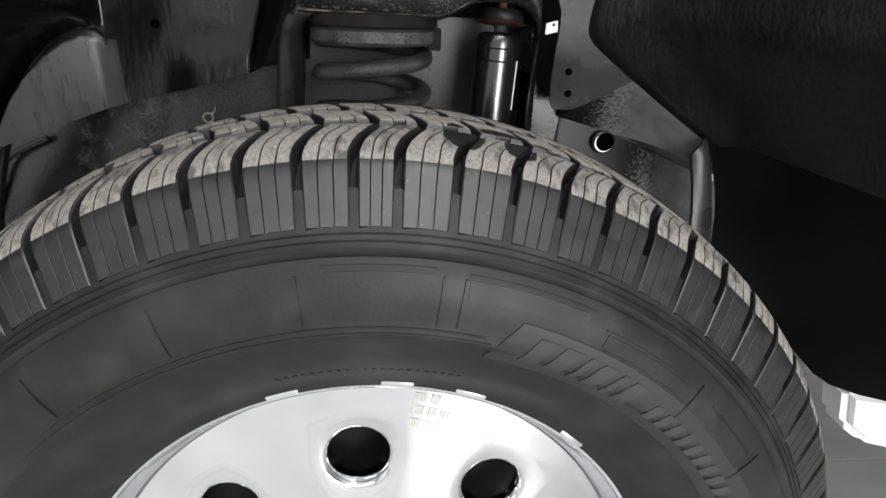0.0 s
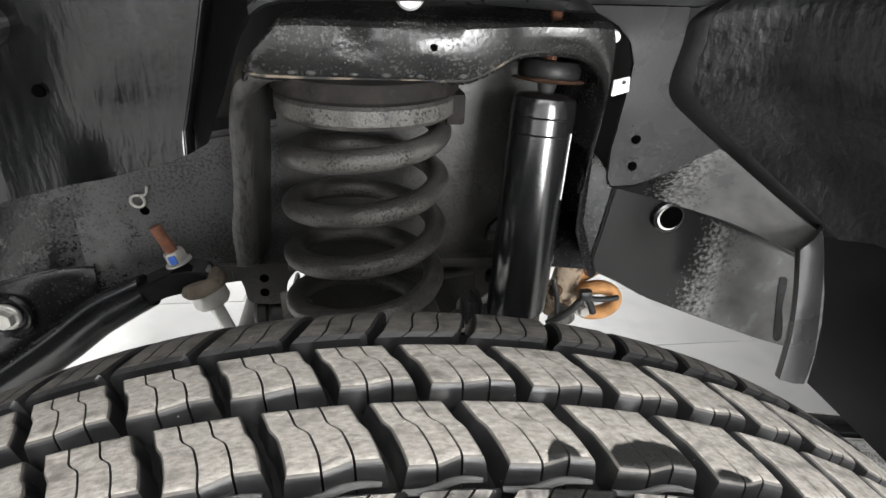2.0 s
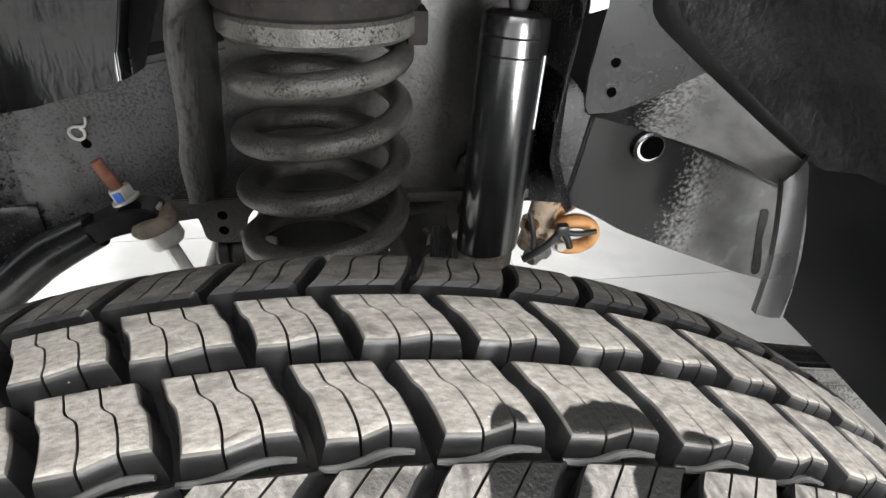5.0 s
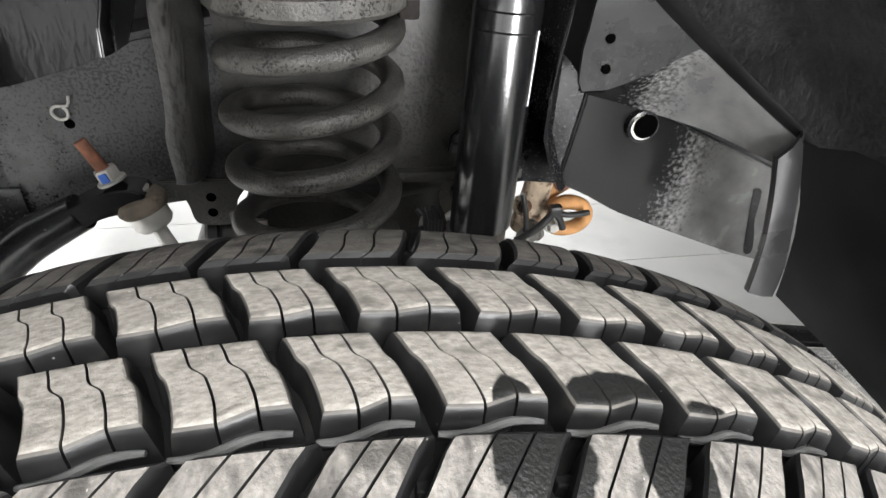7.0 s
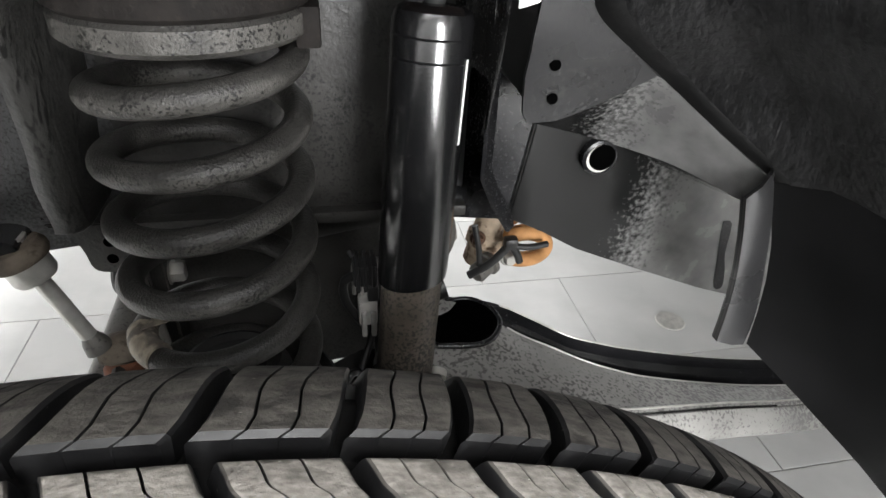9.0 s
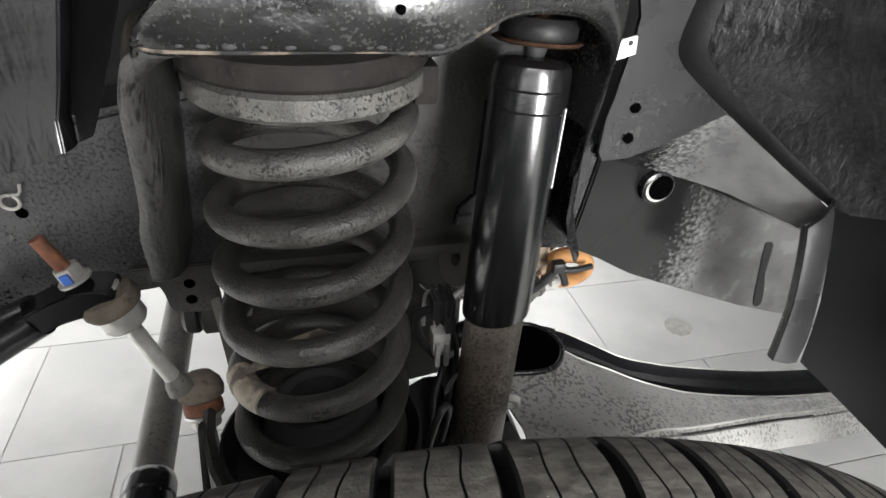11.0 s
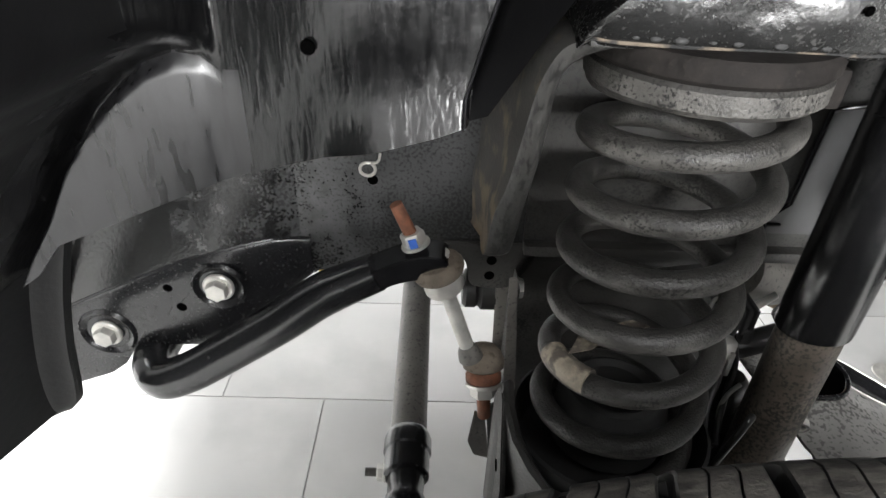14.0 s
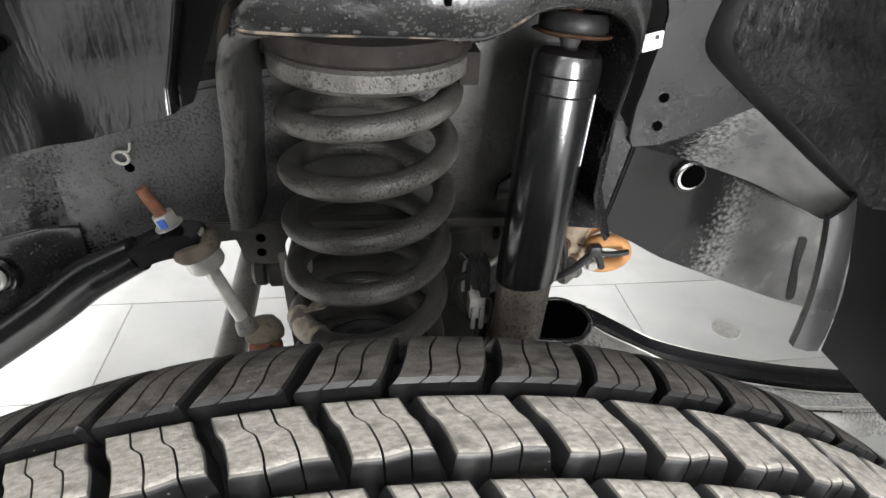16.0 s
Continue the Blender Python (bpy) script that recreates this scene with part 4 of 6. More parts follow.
# the seat: lip, outer face and top, running on over the shock absorber
edge = smooth_path([(-0.106, 0.762, 0.897), (-0.100, 0.747, 0.908), (-0.085, 0.741, 0.908), (-0.03, 0.738, 0.907), (0.05, 0.738, 0.906), (0.072, 0.739, 0.908), (0.092, 0.742, 0.917), (0.108, 0.746, 0.925), (0.130, 0.748, 0.928), (0.160, 0.749, 0.926), (0.178, 0.752, 0.915), (0.188, 0.757, 0.895), (0.190, 0.765, 0.86), (0.186, 0.775, 0.80)], 4)
rows = []
for p in edge:
    top = p.z + 0.040 * min(1, max(0.15, (p.x + 0.108) / 0.035))
    top = min(0.947, top)
    dent = 0.005 * math.exp(-((p.x + 0.005) / 0.012) ** 2) - 0.003 * math.exp(-((p.x - 0.03) / 0.02) ** 2)
    rows.append([(p.x, p.y + 0.008, p.z - 0.004), (p.x, p.y, p.z - 0.002), (p.x, p.y - 0.003, p.z + 0.001), (p.x, p.y - 0.005, p.z + 0.005), (p.x, p.y - 0.007 + dent, lerp(p.z, top, 0.4)),
                 (p.x, p.y - 0.008 + dent * 1.4, lerp(p.z, top, 0.65)), (p.x, p.y - 0.008, lerp(p.z, top, 0.92)), (p.x, p.y - 0.005, top), (p.x * 0.99, p.y + 0.002, top + 0.002), (p.x * 0.97, p.y + 0.03, top + 0.002), (p.x * 0.96, RY, top + 0.003)])
part("seat_shell", at_parent(loft_bm(rows, 0.003, (0, 0.6, -0.8)), tower), TOWER, tower)
part("seat_lip", at_parent(tube_bm([(p.x, p.y - 0.0015, p.z - 0.001) for p in edge if p.x < 0.135 and p.z > 0.9], 0.0012, 8), tower), CORRODED, tower, "corroded lower edge")
# Small dark beads added to stand for the notch marks along the lip.
for j, bx in enumerate((-0.077, -0.066, -0.052, -0.034, -0.020, 0.004, 0.023, 0.030, 0.063)):
    k = min(edge, key=lambda p: abs(p.x - bx) + (9 if p.z < 0.9 else 0))
    bm = bmesh.new()
    bmesh.ops.create_icosphere(bm, subdivisions=2, radius=0.0016 + 0.0007 * (j % 3), matrix=Matrix.Translation((bx, k.y - 0.0035, k.z + 0.003)) @ Matrix.Diagonal((1.5, 0.6, 0.8, 1)))
    part("lip_bead", at_parent(bm, tower), DARK, tower)
part("face_hole", at_parent(lathe_bm([(0, -0.0002), (0.0018, -0.0002), (0.0028, 0.001)], (0.039, 0.7235, 0.931), (0, 1, 0.1), 16), tower), HOLE, tower)
part("seat_plate", at_parent(box_bm((-0.100, 0.745, 0.902), (0.076, RY, 0.909), 0.002), tower), DUSTY_BLACK, tower)
part("rear_channel", at_parent(loft_bm([[(0.186, 0.775, z), (0.196, 0.79, z), (0.20, 0.83, z), (0.20, RY, z)] for z in (0.93, 0.88, 0.82, 0.76)] + [[(0.205, 0.80, 0.72), (0.215, 0.81, 0.72), (0.22, 0.84, 0.72), (0.22, RY, 0.72)], [(0.232, 0.83, 0.675), (0.24, 0.84, 0.675), (0.245, 0.86, 0.675), (0.245, RY, 0.675)]], 0.003, (1, 0, 0)), tower), BLACK_PAINT, tower)
part("inner_panel", at_parent(slab_bm([(-0.10, 0.685), (0.20, 0.685), (0.20, 0.90), (-0.10, 0.90)], "y", RY - 0.003, RY - 0.001, 0.0), tower), DUSTY_BLACK, tower)
part("splash_panel", at_parent(slab_bm([(0.121, 0.706), (0.124, 0.724), (0.1385, 0.738), (0.1420, 0.826), (0.196, 0.835), (0.196, 0.706)], "y", RY - 0.010, RY - 0.006, 0.001), tower), PANEL, tower, "smooth grey panel behind the shock absorber")
part("panel_edge", at_parent(tube_bm([(0.1195, RY - 0.010, 0.708), (0.1215, RY - 0.011, 0.725), (0.1365, RY - 0.011, 0.739), (0.1400, RY - 0.011, 0.828), (0.19, RY - 0.011, 0.836)], 0.0022, 8), tower), GLOSS, tower, "black edge of the panel")
part("tower_foot", at_parent(box_bm((-0.10, RY - 0.016, 0.676), (0.20, RY + 0.002, 0.688), 0.003), tower), DUSTY_BLACK, tower)

# ---- coil spring ----
spring = thing("coil_spring", "dusty black front coil spring, spotted with dirt", "spring", (-0.02, 0.768, 0.55))


def axis_at(z):
    return lerp(-0.021, -0.0126, (z - 0.54) / 0.29), lerp(0.765, 0.789, (z - 0.54) / 0.29)


FRONT = [0.5505, 0.602, 0.655, 0.7065, 0.755, 0.800, 0.8455, 0.882]
pts = []
turns = len(FRONT) - 1
for k in range(int(turns * 48) + 1):
    u = k / 48
    z = float(np.interp(u, range(len(FRONT)), FRONT))
    cx, cy = axis_at(z)
    th = radians(-90) + 2 * math.pi * u
    # each turn leans with the axis: the front strand is as given
    pts.append((cx + 0.0652 * math.cos(th), cy + 0.0652 * math.sin(th), z))
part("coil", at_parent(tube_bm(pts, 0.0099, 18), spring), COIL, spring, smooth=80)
cx, cy = axis_at(0.657)
wrap = []
for d in range(-172, -128, 4):
    th = radians(d)
    z = 0.657 + 0.053 * (d + 90) / 360
    wrap.append((cx + 0.0652 * math.cos(th), cy + 0.0652 * math.sin(th), z))
part("paper_tag", at_parent(tube_bm(wrap, [0.0112 + 0.0003 * (k % 2) for k in range(len(wrap))], 16), spring), PAPER, spring, "torn beige paper tape round one coil")
part("tag_tail", at_parent(loft_bm([[(cx - 0.058, cy - 0.030, 0.664), (cx - 0.040, cy - 0.028, 0.667)], [(cx - 0.045, cy - 0.008, 0.668), (cx - 0.020, cy - 0.016, 0.671)], [(cx + 0.0, cy + 0.004, 0.672), (cx + 0.012, cy - 0.006, 0.674)]], 0.0008, (0, 0, -1)), spring), PAPER, spring)
seat_top = thing("spring_isolator", "dirty grey rubber spring seat under the tower", "spring seat", (-0.011, 0.792, 0.88))
part("pad", lathe_bm([(0.045, 0.026), (0.077, 0.025), (0.0790, 0.021), (0.0790, 0.012), (0.076, 0.009), (0.045, 0.009)], (0, 0, 0), (0, 0, 1), 48), BROWN_RUBBER, seat_top, "brown dusty rubber pad")
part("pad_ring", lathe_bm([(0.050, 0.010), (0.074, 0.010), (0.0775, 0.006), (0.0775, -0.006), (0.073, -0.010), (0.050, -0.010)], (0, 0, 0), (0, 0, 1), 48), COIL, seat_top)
part("pad_tab", box_bm((0.066, -0.03, -0.016), (0.082, 0.0, 0.010), 0.003), BROWN_RUBBER, seat_top)

# ---- axle and lower seat ----
axle = thing("front_axle", "dark dirty front axle under the coil spring", "axle", (-0.02, 0.76, 0.50))
part("axle_tube", at_parent(tube_bm([(0.0, 0.56, 0.44), (0.0, 0.80, 0.44), (0.0, 1.9, 0.44)], 0.045, 24), axle), DARK, axle)
part("arm_tower", at_parent(slab_bm([(-0.105, 0.40), (-0.102, 0.60), (-0.07, 0.668), (0.12, 0.668), (0.155, 0.60), (0.155, 0.44)], "y", 0.93, 0.99, 0.012), axle), DUSTY_BLACK, axle)
part("upper_arm", at_parent(tube_bm(smooth_path([(0.0, 0.945, 0.630), (0.08, 0.95, 0.640), (0.16, 0.955, 0.645), (0.30, 0.96, 0.66)], 4), 0.026, 20), axle), DUSTY_BLACK, axle)
part("upper_bushing", at_parent(lathe_bm([(0.008, -0.03), (0.030, -0.03), (0.032, -0.024), (0.032, 0.024), (0.030, 0.03), (0.008, 0.03)], (0.160, 0.910, 0.632), (1, 0.3, -0.4), 32), axle), GREY_TUBE, axle, "grey metal bushing shell")
part("upper_bolt", at_parent(hex_bm((0.192, 0.920, 0.619), (1, 0.3, -0.4), 0.019, 0.012, 0.014), axle), ZINC, axle)
part("arm_bracket", at_parent(slab_bm([(0.03, 0.56), (0.05, 0.675), (0.20, 0.672), (0.205, 0.60), (0.16, 0.575), (0.10, 0.57)], "y", 0.935, 0.955, 0.004), axle), DUSTY_BLACK, axle)
part("diff_case", at_parent(lathe_bm([(0, -0.14), (0.08, -0.13), (0.13, -0.08), (0.15, 0.0), (0.13, 0.08), (0, 0.14)], (0.02, 1.30, 0.46), (0, 1, 0), 30), axle), DARK, axle)
part("lower_seat", at_parent(lathe_bm([(0.030, -0.02), (0.084, -0.02), (0.088, 0.0), (0.089, 0.026), (0.086, 0.028), (0.082, 0.004), (0.078, -0.004), (0.030, -0.004)], (-0.021, 0.763, 0.540), (0, 0.08, 1), 48), axle), DARK, axle)
part("bump_stop", at_parent(lathe_bm([(0, 0.020), (0.026, 0.022), (0.030, 0.052), (0.036, 0.056), (0.041, 0.054), (0.043, 0.046), (0.049, 0.040), (0.051, 0.020), (0.051, 0.0)], (-0.021, 0.766, 0.548), (0, 0.08, 1), 32), axle), DARK, axle)
part("shock_mount", at_parent(slab_bm([(0.05, 0.36), (0.05, 0.50), (0.09, 0.525), (0.165, 0.52), (0.19, 0.47), (0.19, 0.36)], "y", 0.775, 0.86, 0.01), axle), DARK, axle)
part("mount_tab", at_parent(slab_bm([(0.085, 0.40), (0.080, 0.475), (0.10, 0.49), (0.145, 0.485), (0.155, 0.40)], "y", 0.715, 0.722, 0.002), axle), DUSTY_BLACK, axle)
lip = []
for d, z in ((172, 0.600), (185, 0.592), (200, 0.580), (215, 0.570), (232, 0.556), (250, 0.545), (270, 0.535), (290, 0.535)):
    a = radians(d)
    lip.append([(-0.021 + r * math.cos(a), 0.763 + r * math.sin(a), zz) for r, zz in ((0.091, z - 0.004), (0.095, z), (0.099, z - 0.003), (0.101, z - 0.03), (0.104, z - 0.08), (0.104, 0.43))])
part("seat_bracket", at_parent(loft_bm(lip, 0.003, (0.5, 0.6, -0.3)), axle), DUSTY_BLACK, axle)
part("bracket_hole", at_parent(lathe_bm([(0, -0.0015), (0.005, -0.0015), (0.006, 0.001)], (-0.021 + 0.1015 * math.cos(radians(222)), 0.763 + 0.1015 * math.sin(radians(222)), 0.530), (0.74, 0.67, 0), 16), axle), HOLE, axle)
part("hose", at_parent(tube_bm(smooth_path([(0.070, 0.74, 0.50), (0.066, 0.725, 0.56), (0.070, 0.72, 0.60), (0.078, 0.725, 0.615), (0.086, 0.735, 0.60), (0.084, 0.745, 0.55)], 6), 0.0032, 10), axle), HARNESS, axle)

# ---- shock absorber ----
shock = thing("shock_absorber", "gloss black shock absorber with grey lower tube and white label", "shock absorber", (0.13, 0.77, 0.60))
S_TOP, S_BOT = Vector((0.1480, 0.794, 0.885)), Vector((0.120, 0.756, 0.47))
up = (S_TOP - S_BOT).normalized()


def on_shock(z):
    return S_BOT.lerp(S_TOP, (z - S_BOT.z) / (S_TOP.z - S_BOT.z))


base = on_shock(0.668)
tube_shape = lathe_bm([(0.026, 0.0), (0.0286, 0.0), (0.0290, 0.004), (0.0290, 0.203), (0.0286, 0.210), (0.0272, 0.215), (0.021, 0.219), (0, 0.220)], base, up, 48)
for v in tube_shape.verts:
    if (v.co - base).dot(up) < 0.01:
        v.co += up * (0.006 + 0.005 * (v.co - base).x / 0.029)
part("dust_tube", at_parent(tube_shape, shock), SHOCK, shock, "gloss black upper dust tube")
for h in (0.184, 0.199):
    part("crimp", at_parent(lathe_bm([(0.0288, -0.0012), (0.0296, 0), (0.0288, 0.0012)], base + up * h, up, 48), shock), SHOCK, shock)
part("lower_tube", at_parent(lathe_bm([(0.0, -0.34), (0.0252, -0.34), (0.0256, 0.0), (0.0256, 0.03)], base, up, 40), shock), LOWER_TUBE, shock, "dull grey dusty lower tube")
topc = on_shock(0.884)
part("washer", at_parent(lathe_bm([(0.0, 0.0100), (0.014, 0.0102), (0.030, 0.0118), (0.0325, 0.0132), (0.031, 0.0145), (0.0, 0.0145)], topc, up, 40), shock), RUST_DARK, shock, "rusty cupped washer")
part("top_bushing", at_parent(lathe_bm([(0.0, 0.0145), (0.0262, 0.0145), (0.0278, 0.017), (0.0276, 0.024), (0.0245, 0.029), (0.0, 0.030)], topc, up, 40), shock), RUBBER, shock, "black rubber top bushing")
part("rod_nut", at_parent(lathe_bm([(0.0, -0.006), (0.006, -0.006), (0.0065, 0.0), (0.009, 0.0102), (0, 0.0104)], topc, up, 24), shock), DARK, shock)
part("stud", at_parent(tube_bm([topc + up * 0.03, topc + up * 0.078], 0.0055, 14), shock), RUST, shock, "rusty threaded stud")
part("stud_nut", at_parent(hex_bm(topc + up * 0.052, up, 0.017, 0.009, 0.012), shock), ZINC, shock)
# white label strip on the tube
lab = []
for z in (0.854, 0.84, 0.82, 0.80, 0.794):
    c = on_shock(z)
    lab.append([tuple(c + 0.0294 * Vector((math.cos(a), math.sin(a), 0))) for a in (radians(-43), radians(-40.5), radians(-38))])
part("label_strip", at_parent(loft_bm(lab, 0.0005, (0.6, -0.8, 0)), shock), WHITE, shock, "narrow white label strip")
wtag = thing("white_tag", "small white plastic tag clipped to the bracket edge", "tag", (0.212, 0.781, 0.894))
part("tag_plate", slab_bm([(-0.0085, -0.0085), (0.0070, -0.0040), (0.0060, 0.0090), (-0.0085, 0.0055)], "y", -0.002, 0.001, 0.0006), WHITE, wtag)
part("tag_pin", lathe_bm([(0, -0.0028), (0.0016, -0.0028), (0.002, -0.002)], (0.001, 0, 0.004), (0, 1, 0), 12), DARK, wtag)
for x, yy, z, r in ((0.022, 0.742, 0.9655, 0.011), (0.206, 0.80, 0.9335, 0.006)):
    part("white_cap", at_parent(lathe_bm([(0, -0.004), (r * 0.8, -0.004), (r, 0.0), (r, 0.004), (0, 0.004)], (x, yy, z), (0, 1, 0), 24), tower), WHITE, tower, "small white plastic cap")

# ---- wheel arch liner ----
liner = thing("wheel_arch_liner", "wet black plastic wheel arch liner with streaks", "liner", (0, 0.80, 0.95))
TOPZ = 1.20


def sheet(name, rows, push=(0, 1, 0), mat=None, thick=0.004):
    return part(name, at_parent(loft_bm(rows, thick, push), liner), mat or LINER, liner, smooth=45)


def low_edge(x):
    return float(np.interp(x, (-0.52, -0.487, -0.467, -0.344, -0.187, -0.165), (0.690, 0.712, 0.737, 0.782, 0.823, 0.831)))


# front wall with its soft pocket
arch = [(-0.510, 0.694), (-0.488, 0.732), (-0.469, 0.760), (-0.448, 0.799), (-0.425, 0.830), (-0.401, 0.853), (-0.384, 0.865), (-0.364, 0.8725), (-0.347, 0.870), (-0.336, 0.861)]
arch_s = [(p.x, p.z) for p in smooth_path([(x, 0, z) for x, z in arch], 3)]


def ease(t):
    t = max(0.0, min(1.0, t))
    return t * t * (3 - 2 * t)


def bulge(x):
    """How far the wall comes out towards the fender, past the pocket."""
    return 0.50 * ease((-0.334 - x) / 0.085)


def lean(z):
    return 0.27 * max(0.0, min(0.12, z - 0.850))


rows = []
for x in np.linspace(-0.512, -0.168, 130):
    lo = low_edge(x)
    rim_z = float(np.interp(x, [p[0] for p in arch], [p[1] for p in arch])) if x < -0.336 else 0.861
    row = []
    knee = max(rim_z + 0.002, lo + 0.003)
    for j in range(90):
        z = lerp(lo, knee, j / 40) if j <= 40 else lerp(knee, TOPZ, ((j - 40) / 49) ** 1.7)
        inside = ease((-0.318 - x) / 0.036) * ease((rim_z + 0.006 - z) / 0.014)
        crown = 0.008 * math.sin(ease((x + 0.335) / 0.167) * math.pi) * ease((z - lo) / 0.1)
        d = max(0.0, 0.880 - z)
        facet = 0.27 * (d * d / 0.088 if d < 0.044 else d - 0.022) * ease((x + 0.275) / 0.05)
        row.append((x + lean(z) * ease((x + 0.26) / 0.09), 0.801 - (0.003 + 0.24 * max(0.0, -0.345 - x)) * inside - crown - facet - bulge(x) * ease((z - rim_z - 0.004) / 0.035) - 0.035 * max(0, z - 0.90), z))
    rows.append(row)
r_ = rows[-1]
rows.append([(p[0] + 0.003, p[1] + 0.003, p[2]) for p in r_])
rows.append([(p[0] + 0.005, p[1] + 0.011, p[2]) for p in r_])
wall = sheet("front_wall", rows)
wall.data.materials.append(DRUM)
wall.data.materials.append(POCKET)
# Pocket faces take the plastic with light in its colour; drum faces the matte one.
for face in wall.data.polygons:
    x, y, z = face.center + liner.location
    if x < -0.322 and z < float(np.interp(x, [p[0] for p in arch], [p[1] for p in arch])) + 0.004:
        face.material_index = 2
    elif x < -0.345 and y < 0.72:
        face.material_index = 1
part("wall_edge", at_parent(tube_bm([(p[0] + 0.001, p[1] - 0.0005, p[2]) for p in r_], 0.0013, 8), liner), GLOSS, liner)
# drum: from the arch out towards the fender
rows = []
ext = [(-0.543, 0.524), (-0.538, 0.570), (-0.530, 0.620), (-0.520, 0.660)] + arch_s
for x, z in [p for p in ext if p[0] < -0.440]:
    ox = x + 0.012
    oz = z - 0.4215
    grow = lambda y: 1 + 0.07 * min(1, (0.806 - y) / 0.12)
    rows.append([(-0.012 + ox * grow(y), y, 0.4215 + oz * grow(y)) for y in [0.806 - (bulge(x) * 1.15 + 0.006) * d for d in (0, 0.012, 0.042, 0.082, 0.15, 0.25, 0.41, 0.61, 0.81, 1.01)]])
sheet("front_drum", rows, (-1, 0, 0.6), DRUM)
# narrow flap that runs on down beside the front end of the rail
flap = smooth_path([(-0.478, 0.800, 0.735), (-0.4865, 0.800, 0.7146), (-0.504, 0.800, 0.661), (-0.519, 0.800, 0.601), (-0.526, 0.800, 0.557), (-0.532, 0.800, 0.530), (-0.541, 0.800, 0.519)], 4)
sheet("front_flap", [[(p.x - 0.020, 0.786, p.z), (p.x - 0.012, 0.792, p.z), (p.x - 0.005, 0.798, p.z), (p.x, 0.800, p.z), (p.x + 0.001, 0.806, p.z)] for p in flap], (0.2, 1, 0), RIDGE)
# dark return between the front wall and the tower opening
E1 = [(-0.163 + lean(z), 0.812, z) for z in (0.829, 0.86, 0.90, 0.94, 0.98, 1.05, 1.20)]
E2 = [(-0.150, 0.800, 0.838), (-0.132, 0.785, 0.875), (-0.118, 0.772, 0.905), (-0.106, 0.757, 0.930), (-0.094, 0.745, 0.947), (-0.08, 0.735, 1.02), (-0.08, 0.725, 1.20)]
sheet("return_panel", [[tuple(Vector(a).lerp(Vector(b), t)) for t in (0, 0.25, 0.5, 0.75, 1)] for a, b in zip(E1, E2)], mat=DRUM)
# clip boss on the wall; two flat darker discs stand for its round recesses
boss = [(p.x, p.z) for p in smooth_path([(-0.336, 0, 0.930), (-0.330, 0, 0.946), (-0.310, 0, 0.947), (-0.292, 0, 0.949), (-0.282, 0, 0.938), (-0.286, 0, 0.924), (-0.300, 0, 0.917), (-0.322, 0, 0.916), (-0.336, 0, 0.930)], 4)[:-1]]
part("clip_boss", at_parent(slab_bm(boss, "y", 0.778, 0.800, 0.004), liner), POCKET, liner)
for hx, hz in ((-0.320, 0.932), (-0.297, 0.935)):
    part("boss_recess", at_parent(lathe_bm([(0, -0.0004), (0.0075, -0.0004), (0.0085, 0.001)], (hx, 0.778, hz), (0, 1, 0), 20), liner), DRUM, liner)
# apron over the tower opening, its sheen put into the paler plastic
rows = []
for u in np.linspace(0, 1, 44):
    row = []
    x0 = lerp(-0.094, 0.1785, u)
    lo = float(np.interp(x0, (-0.094, -0.083, -0.065, -0.03, 0.03, 0.10, 0.150, 0.170, 0.180), (0.947, 0.955, 0.959, 0.961, 0.962, 0.960, 0.957, 0.956, 0.954)))
    y0 = float(np.interp(x0, (-0.094, -0.07, -0.05, 0.14, 0.156, 0.166, 0.172, 0.1785), (0.744, 0.728, 0.722, 0.722, 0.727, 0.737, 0.749, 0.775)))
    for k, z in enumerate([lo, lo + 0.002] + list(np.linspace(lo + 0.008, 1.00, 6)) + [1.05, 1.12, TOPZ]):
        # the end draws back to the front as the wall rises
        x = x0 - ease((x0 - 0.02) / 0.15) * float(np.interp(z, (0.955, 0.959, 0.967, 0.981, 1.003, 1.2), (0.0, 0.007, 0.016, 0.024, 0.029, 0.036)))
        row.append((x, y0 + (0.008 if k == 0 else 0.11 * max(0.0, z - lo - 0.008) / 0.2 - 0.004 * min(1, k - 1)), z))
    rows.append(row)
sheet("apron", rows, mat=POCKET)
for hx, hz, r in ((-0.272, 0.884, 0.0047), (-0.192, 0.965, 0.0050)):
    part("liner_hole", at_parent(lathe_bm([(0, -0.0006), (r, -0.0006), (r + 0.0005, 0.0012)], (hx, 0.7905 - 0.04 * max(0, hz - 0.90), hz), (0, 1, 0), 20), liner), HOLE, liner)
# rear bracket plate with two holes
rows = []
for z, xl, xr, yl, yr in ((0.786, 0.236, 0.262, 0.823, 0.826), (0.795, 0.231, 0.285, 0.822, 0.824), (0.81, 0.2285, 0.312, 0.818, 0.820), (0.828, 0.2265, 0.339, 0.814, 0.812), (0.85, 0.226, 0.309, 0.806, 0.806), (0.862, 0.2255, 0.294, 0.803, 0.803), (0.880, 0.226, 0.270, 0.799, 0.799), (0.898, 0.2265, 0.264, 0.796, 0.796), (0.913, 0.2255, 0.2645, 0.793, 0.793), (0.930, 0.2185, 0.266, 0.790, 0.790), (0.943, 0.206, 0.265, 0.788, 0.787), (0.952, 0.186, 0.264, 0.782, 0.785), (0.960, 0.168, 0.264, 0.774, 0.785)):
    rows.append([(lerp(xl, xr, j / 6), lerp(yl, yr, j / 6), z) for j in range(7)])
sheet("bracket_plate", rows, mat=SATIN)
